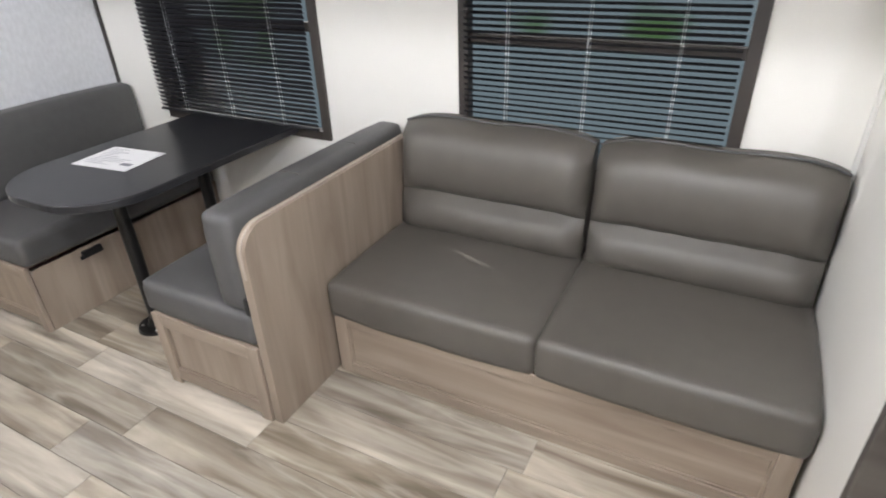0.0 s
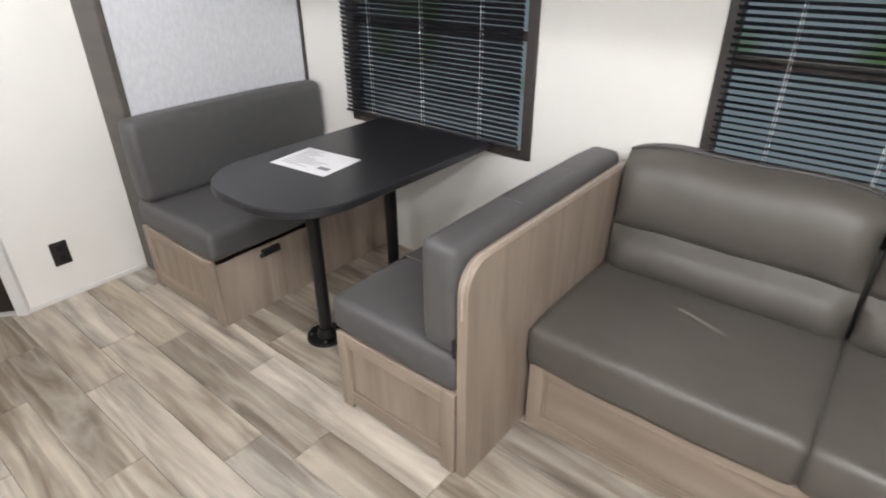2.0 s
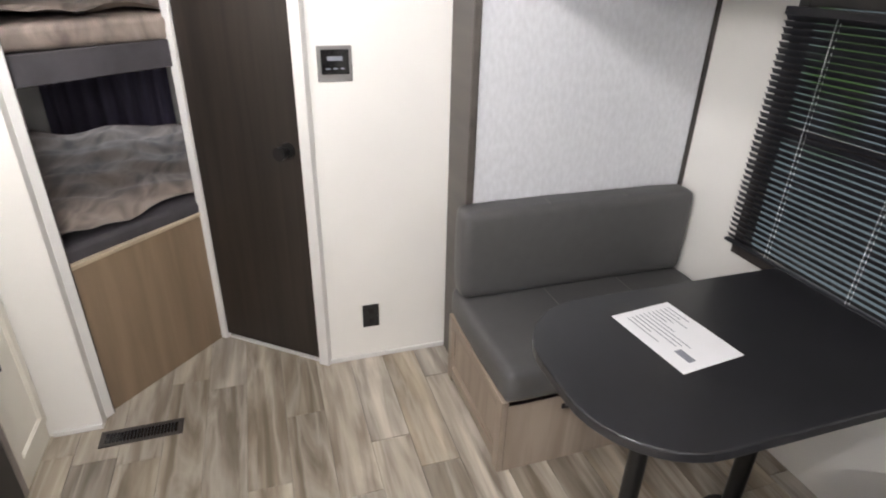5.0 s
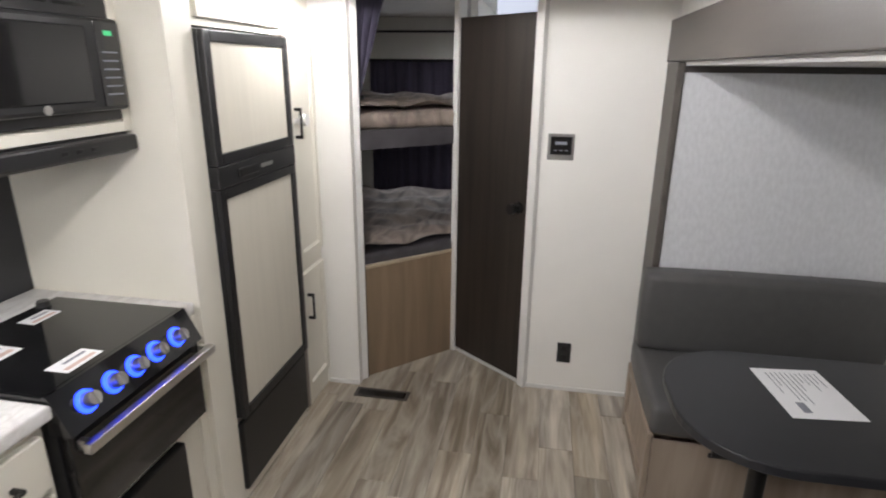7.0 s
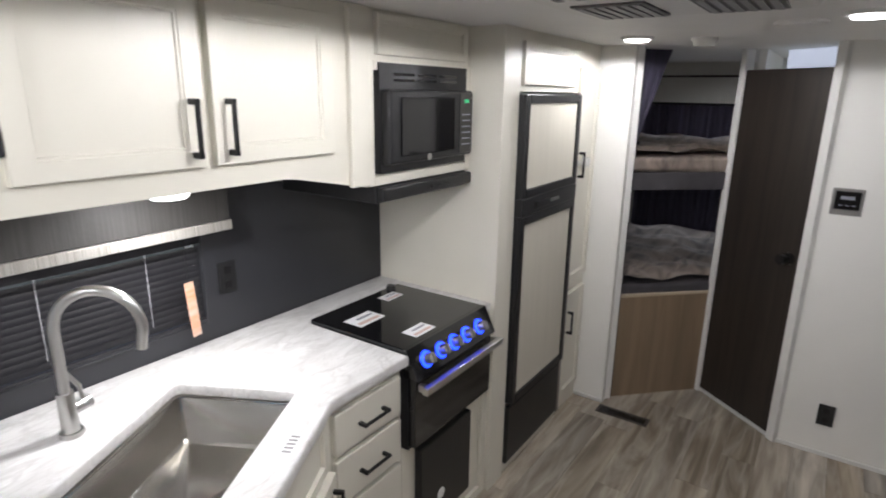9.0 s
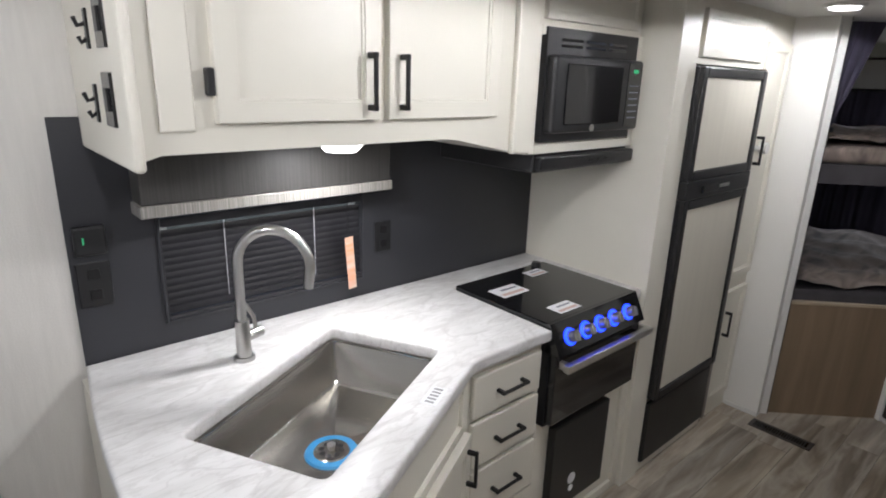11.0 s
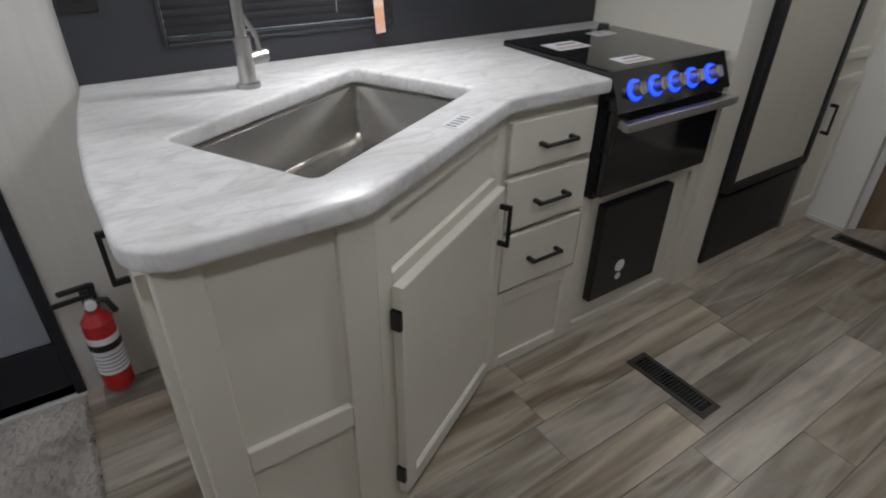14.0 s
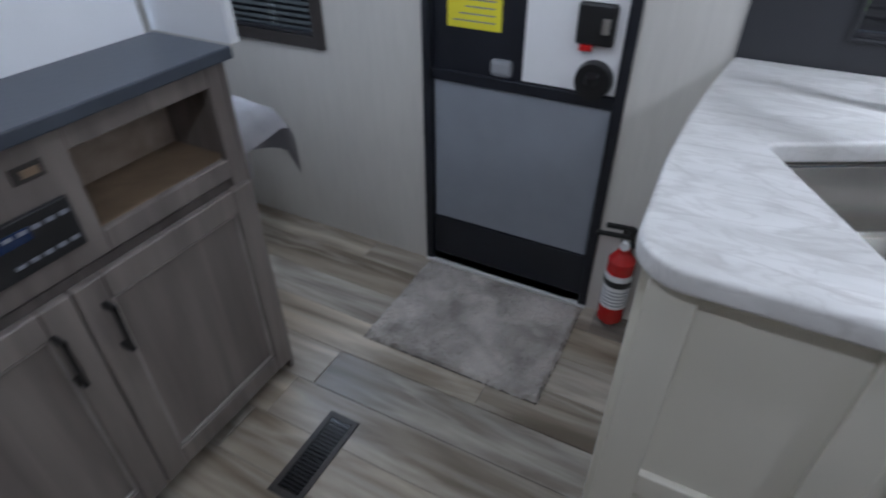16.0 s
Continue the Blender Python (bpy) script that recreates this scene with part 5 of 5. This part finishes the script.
# White trim colour here carries the daylight leaking in under the door.
part("threshold", boxes((x0, x1, Y0 - 0.05, Y0 + 0.016, 0.0, 0.012), bevel=0.003), M_TRIMW, ed, "threshold whitened for the daylight that leaks under the door")

ext = thing("fire_extinguisher", (0.868, Y0 + 0.06, 0.0), "red fire extinguisher with white label hung beside the entry door", "fire extinguisher")
exx, exy = 0.868, Y0 + 0.055
cb = bmesh.new()
cyl(cb, (exx, exy, 0.012), (exx, exy, 0.255), 0.043, 0.043, 32)
cyl(cb, (exx, exy, 0.255), (exx, exy, 0.285), 0.043, 0.022, 32)
cyl(cb, (exx, exy, 0.285), (exx, exy, 0.302), 0.022, 0.018, 24)
cyl(cb, (exx, exy, 0.0), (exx, exy, 0.012), 0.036, 0.043, 32)
part("cylinder", cb, M_RED, ext, "glossy red cylinder", True)
part("label_band", cyl(bmesh.new(), (exx, exy, 0.075), (exx, exy, 0.21), 0.0438, 0.0438, 32), M_PAPER, ext, "white instruction label", True)
for k in range(5):
    part("print_bar", cyl(bmesh.new(), (exx, exy, 0.088 + k * 0.014), (exx, exy, 0.092 + k * 0.014), 0.0441, 0.0441, 32), M_INK, ext, "", True)
part("strap", cyl(bmesh.new(), (exx, exy, 0.165), (exx, exy, 0.188), 0.0455, 0.0455, 32), M_BLACK, ext, "black mounting strap", True)
part("valve", cyl(bmesh.new(), (exx, exy, 0.30), (exx, exy, 0.335), 0.014, 0.012), M_NICKEL, ext, "", True)
part("gauge", cyl(bmesh.new(), (exx, exy + 0.012, 0.318), (exx, exy + 0.026, 0.318), 0.015, 0.015), M_PAPER, ext, "", True)
part("handle", moved(boxes((-0.012, 0.095, -0.009, 0.009, 0, 0.010), (-0.012, 0.075, -0.009, 0.009, 0.030, 0.042), (-0.02, 0.0, -0.009, 0.009, 0.0, 0.04), bevel=0.003), pose(exx, exy, 0.335, 0, -8, 20)), M_BLACK, ext, "black squeeze handle")
part("nozzle", tube([(exx, exy, 0.32), (exx - 0.04, exy + 0.005, 0.315), (exx - 0.055, exy + 0.008, 0.27)], 0.009, 10), M_BLACK, ext, "black nozzle", True)
part("bracket", boxes((exx - 0.02, exx + 0.02, Y0 + 0.001, exy - 0.04, 0.02, 0.33)), M_BLACK, ext)

ext.location.z = 0.032

rug = thing("doormat", (1.28, -0.14, 0), "beige shaggy doormat on the plank floor", "doormat")
rb = bmesh.new()
nx, ny = 60, 48
rnd = random.Random(9)
gx0, gx1, gy0, gy1 = 0.968, 1.585, -0.395, 0.072
gg = [[rb.verts.new((gx0 + (gx1 - gx0) * i / nx + rnd.uniform(-0.004, 0.004), gy0 + (gy1 - gy0) * j / ny + rnd.uniform(-0.004, 0.004), 0.004 if i in (0, nx) or j in (0, ny) else 0.016 + rnd.uniform(-0.005, 0.006))) for j in range(ny + 1)] for i in range(nx + 1)]
for i in range(nx):
    for j in range(ny):
        rb.faces.new((gg[i][j], gg[i + 1][j], gg[i + 1][j + 1], gg[i][j + 1]))
part("shag", rb, M_MAT, rug, "beige shaggy pile")
part("backing", boxes((gx0, gx1, gy0, gy1, 0.0005, 0.004)), M_BROWN, rug)

# ---------------------------------------------------------------- media cabinet
TX, TY0, TY1 = 1.715, 0.282, YM - 0.004
tv = thing("media_cabinet", (1.8, 0.98, 0), "grey-stained wood media cabinet with open shelf and two doors", "cabinet")
part("body", boxes((TX + 0.02, XP - 0.002, TY0 + 0.01, TY1, 0.06, 0.70)), M_GREYW, tv)
part("plinth", boxes((TX + 0.04, XP - 0.002, TY0 + 0.01, TY1, 0.0, 0.06)), M_BROWN, tv, "dark recessed plinth")
part("back_panel", boxes((XP - 0.02, XP - 0.002, TY0 + 0.01, TY1, 0.70, 0.98)), M_WOODH, tv, "pale back panel of the open shelf")
part("niche_side", boxes((TX + 0.02, XP - 0.02, TY0 + 0.01, TY0 + 0.03, 0.70, 0.98)), M_GREYW, tv)
part("stereo_housing", boxes((TX + 0.02, XP - 0.02, 0.665, TY1, 0.72, 0.98)), M_GREYW, tv)
part("side_panel", boxes((TX, XP - 0.002, TY0 - 0.006, TY0 + 0.01, 0.0, 0.985), bevel=0.003), M_GREYW, tv, "grey wood side panel")
part("end_stile", boxes((TX, TX + 0.02, TY0 + 0.01, TY0 + 0.05, 0.06, 0.985), bevel=0.003), M_GREYW, tv)
part("top_rail", boxes((TX, TX + 0.02, TY0 + 0.05, 0.66, 0.935, 0.985), bevel=0.003), M_GREYW, tv)
part("middle_rail", boxes((TX, TX + 0.02, TY0 + 0.05, 0.66, 0.715, 0.762), bevel=0.003), M_GREYW, tv)
part("stereo_front", boxes((TX, TX + 0.02, 0.66, TY1, 0.715, 0.985), bevel=0.003), M_GREYW, tv)
part("shelf", boxes((TX + 0.02, XP - 0.02, TY0 + 0.03, 0.66, 0.745, 0.76)), M_WOODB, tv, "brown shelf board")
# Inner door bead in a lighter tone than the grey wood.
M_BEAD = mat("pale_bead", (0.36, 0.33, 0.30), 0.4, var=0.15)
for a, hy in ((TY0 + 0.014, 0.728), (0.775, 0.835), (1.262, 1.69)):
    w, h = 0.475, 0.63
    mT = facing(TX, a, 0.065, 90)
    d = part("door", moved(boxes((0.01, w - 0.01, 0.0, 0.008, 0.01, h - 0.01)), mT), M_GREYW, tv, "grey wood framed door")
    for u0, u1 in ((0, 0.062), (w - 0.062, w)):
        part("stile", moved(boxes((u0, u1, 0.0, 0.022, 0, h), bevel=0.004), mT), M_GREYW, d)
    for v0, v1 in ((0, 0.062), (h - 0.062, h)):
        part("rail", moved(boxes((0.062, w - 0.062, 0.0, 0.021, v0, v1), bevel=0.004), mT), M_GREYW, d)
    part("bead", moved(frame4(0.062, w - 0.062, 0.062, h - 0.062, 0.008, 0.008, 0.015, 0.002), mT), M_BEAD, d, "pale inner bead")
    part("handle", moved(bar_handle(0.12), facing(TX - 0.022, hy, 0.58, 90)), M_BLACKM, d, "dark bar handle")
wall("wall_partition_return", boxes((TX - 0.03, XP, TY0 - 0.035, TY0 - 0.011, 1.017, CEIL)), M_PARTITION, "white wall return at the end of the media counter")
top = part("counter", boxes((TX - 0.03, XP - 0.002, TY0 - 0.010, TY1, 0.987, 1.015), bevel=0.004), mat("slate_counter", (0.055, 0.065, 0.085), 0.4, var=0.08), tv, "slate blue-grey laminate top")
rad = thing("radio_panel", (TX, 0.85, 0.8), "black stereo panel with buttons set in the cabinet front", "stereo")
part("panel", boxes((TX - 0.012, TX - 0.0005, 0.70, 0.88, 0.765, 0.868), bevel=0.003), M_BLACK, rad)
part("display", boxes((TX - 0.014, TX - 0.012, 0.78, 0.85, 0.825, 0.85)), mat("lcd_blue", (0.02, 0.035, 0.09), 0.2), rad, "dark blue display")
for k in range(10):
    part("button", boxes((TX - 0.015, TX - 0.012, 0.71 + (k % 5) * 0.025, 0.726 + (k % 5) * 0.025, 0.785 + (k // 5) * 0.055, 0.792 + (k // 5) * 0.055)), M_INK, rad)
usb = thing("usb_socket", (TX, 0.80, 0.93), "small brass-coloured socket plate in the cabinet front", "socket")
part("plate", boxes((TX - 0.004, TX - 0.0005, 0.71, 0.765, 0.915, 0.945), bevel=0.001), M_BROWN, usb)
part("port", boxes((TX - 0.006, TX - 0.004, 0.72, 0.75, 0.923, 0.937)), M_WOODB, usb)

bed = thing("bed", (2.9, 0.55, 0), "bed with a draped patterned cover in the front bedroom", "bed")
part("base", boxes((2.08, 3.9, -0.04, 1.5, 0.0, 0.40)), M_WOODH, bed, "wood-grain bed base")
part("mattress", cushion(2.06, 3.92, -0.06, 1.5, 0.402, 0.60, 0.06, 0.02, 21), M_BED, bed, "pale mattress cover", True)
bm = bmesh.new()
rows = []
for j in range(31):
    q = j / 30 * 2.0
    rows.append([])
    for i in range(61):
        x = 1.99 + 1.92 * i / 60
        hang = max(0.0, q - 1.62)
        y = 1.46 - min(q, 1.62) - 0.02 * math.sin(x * 19) * hang * 3 - 0.03 * min(1.0, hang * 8)
        z = 0.655 - 0.5 * hang + 0.012 * math.sin(x * 9 + q * 5) + 0.008 * math.sin(x * 23 - q * 11) - 0.07 * max(0.0, (2.05 - x) / 0.06)
        rows[-1].append(bm.verts.new((x, y, z)))
for p, q in zip(rows, rows[1:]):
    for i in range(60):
        bm.faces.new((p[i], p[i + 1], q[i + 1], q[i]))
bmesh.ops.solidify(bm, geom=list(bm.faces), thickness=0.012)
part("bed_cover", bm, M_BED, bed, "rumpled grey-beige cover hanging over the edge", True)


# ---------------------------------------------------------------- floor vents
def floor_vent(x0, x1, y0, y1, label):
    v = thing("floor_vent", ((x0 + x1) / 2, (y0 + y1) / 2, 0), label, "floor vent", "floor vents")
    part("rim", boxes((x0, x0 + 0.016, y0, y1, 0, 0.005), (x1 - 0.016, x1, y0, y1, 0, 0.005), (x0 + 0.016, x1 - 0.016, y0, y0 + 0.02, 0, 0.005), (x0 + 0.016, x1 - 0.016, y1 - 0.02, y1, 0, 0.005), bevel=0.001, seg=1), M_BROWN, v, "dark metal rim")
    part("well", boxes((x0 + 0.016, x1 - 0.016, y0 + 0.02, y1 - 0.02, 0.0005, 0.001)), M_GLASSB, v)
    k = y0 + 0.03
    while k < y1 - 0.03:
        part("slat", boxes((x0 + 0.017, x1 - 0.017, k, k + 0.004, 0.001, 0.0042)), M_BLACK, v)
        k += 0.012


floor_vent(-0.67, -0.58, 0.425, 0.725, "dark brown metal floor vent near the stove")
floor_vent(1.40, 1.50, 0.37, 0.65, "dark brown metal floor vent by the media cabinet")
floor_vent(-2.155, -2.07, 0.385, 0.68, "dark brown metal floor vent by the bunk opening")

# ---------------------------------------------------------------- floor planks
PW, PL = 0.152, 0.92
rnd = random.Random(17)


def plank_mesh(length):
    bm = boxes((0.0008, length - 0.0008, 0.0008, PW - 0.0008, -0.004, 0.0))
    es = [e for e in bm.edges if e.verts[0].co.z > -0.001 and e.verts[1].co.z > -0.001]
    bmesh.ops.bevel(bm, geom=es, offset=0.0012, segments=1, affect='EDGES')
    return mesh_of("plank", bm, M_PLANK)


full = plank_mesh(PL)
y = Y0 - 0.03
while y < YS - 0.05:
    x = -3.2 - rnd.uniform(0, PL)
    end = 3.2 if y < YM else XS - 0.5
    if y > YM:
        x = XE - rnd.uniform(0, 0.05)
    while x < end:
        o = new("plank", full)
        o.parent = subfloor
        o.location = (x, y, 0)
        x += PL
    y += PW
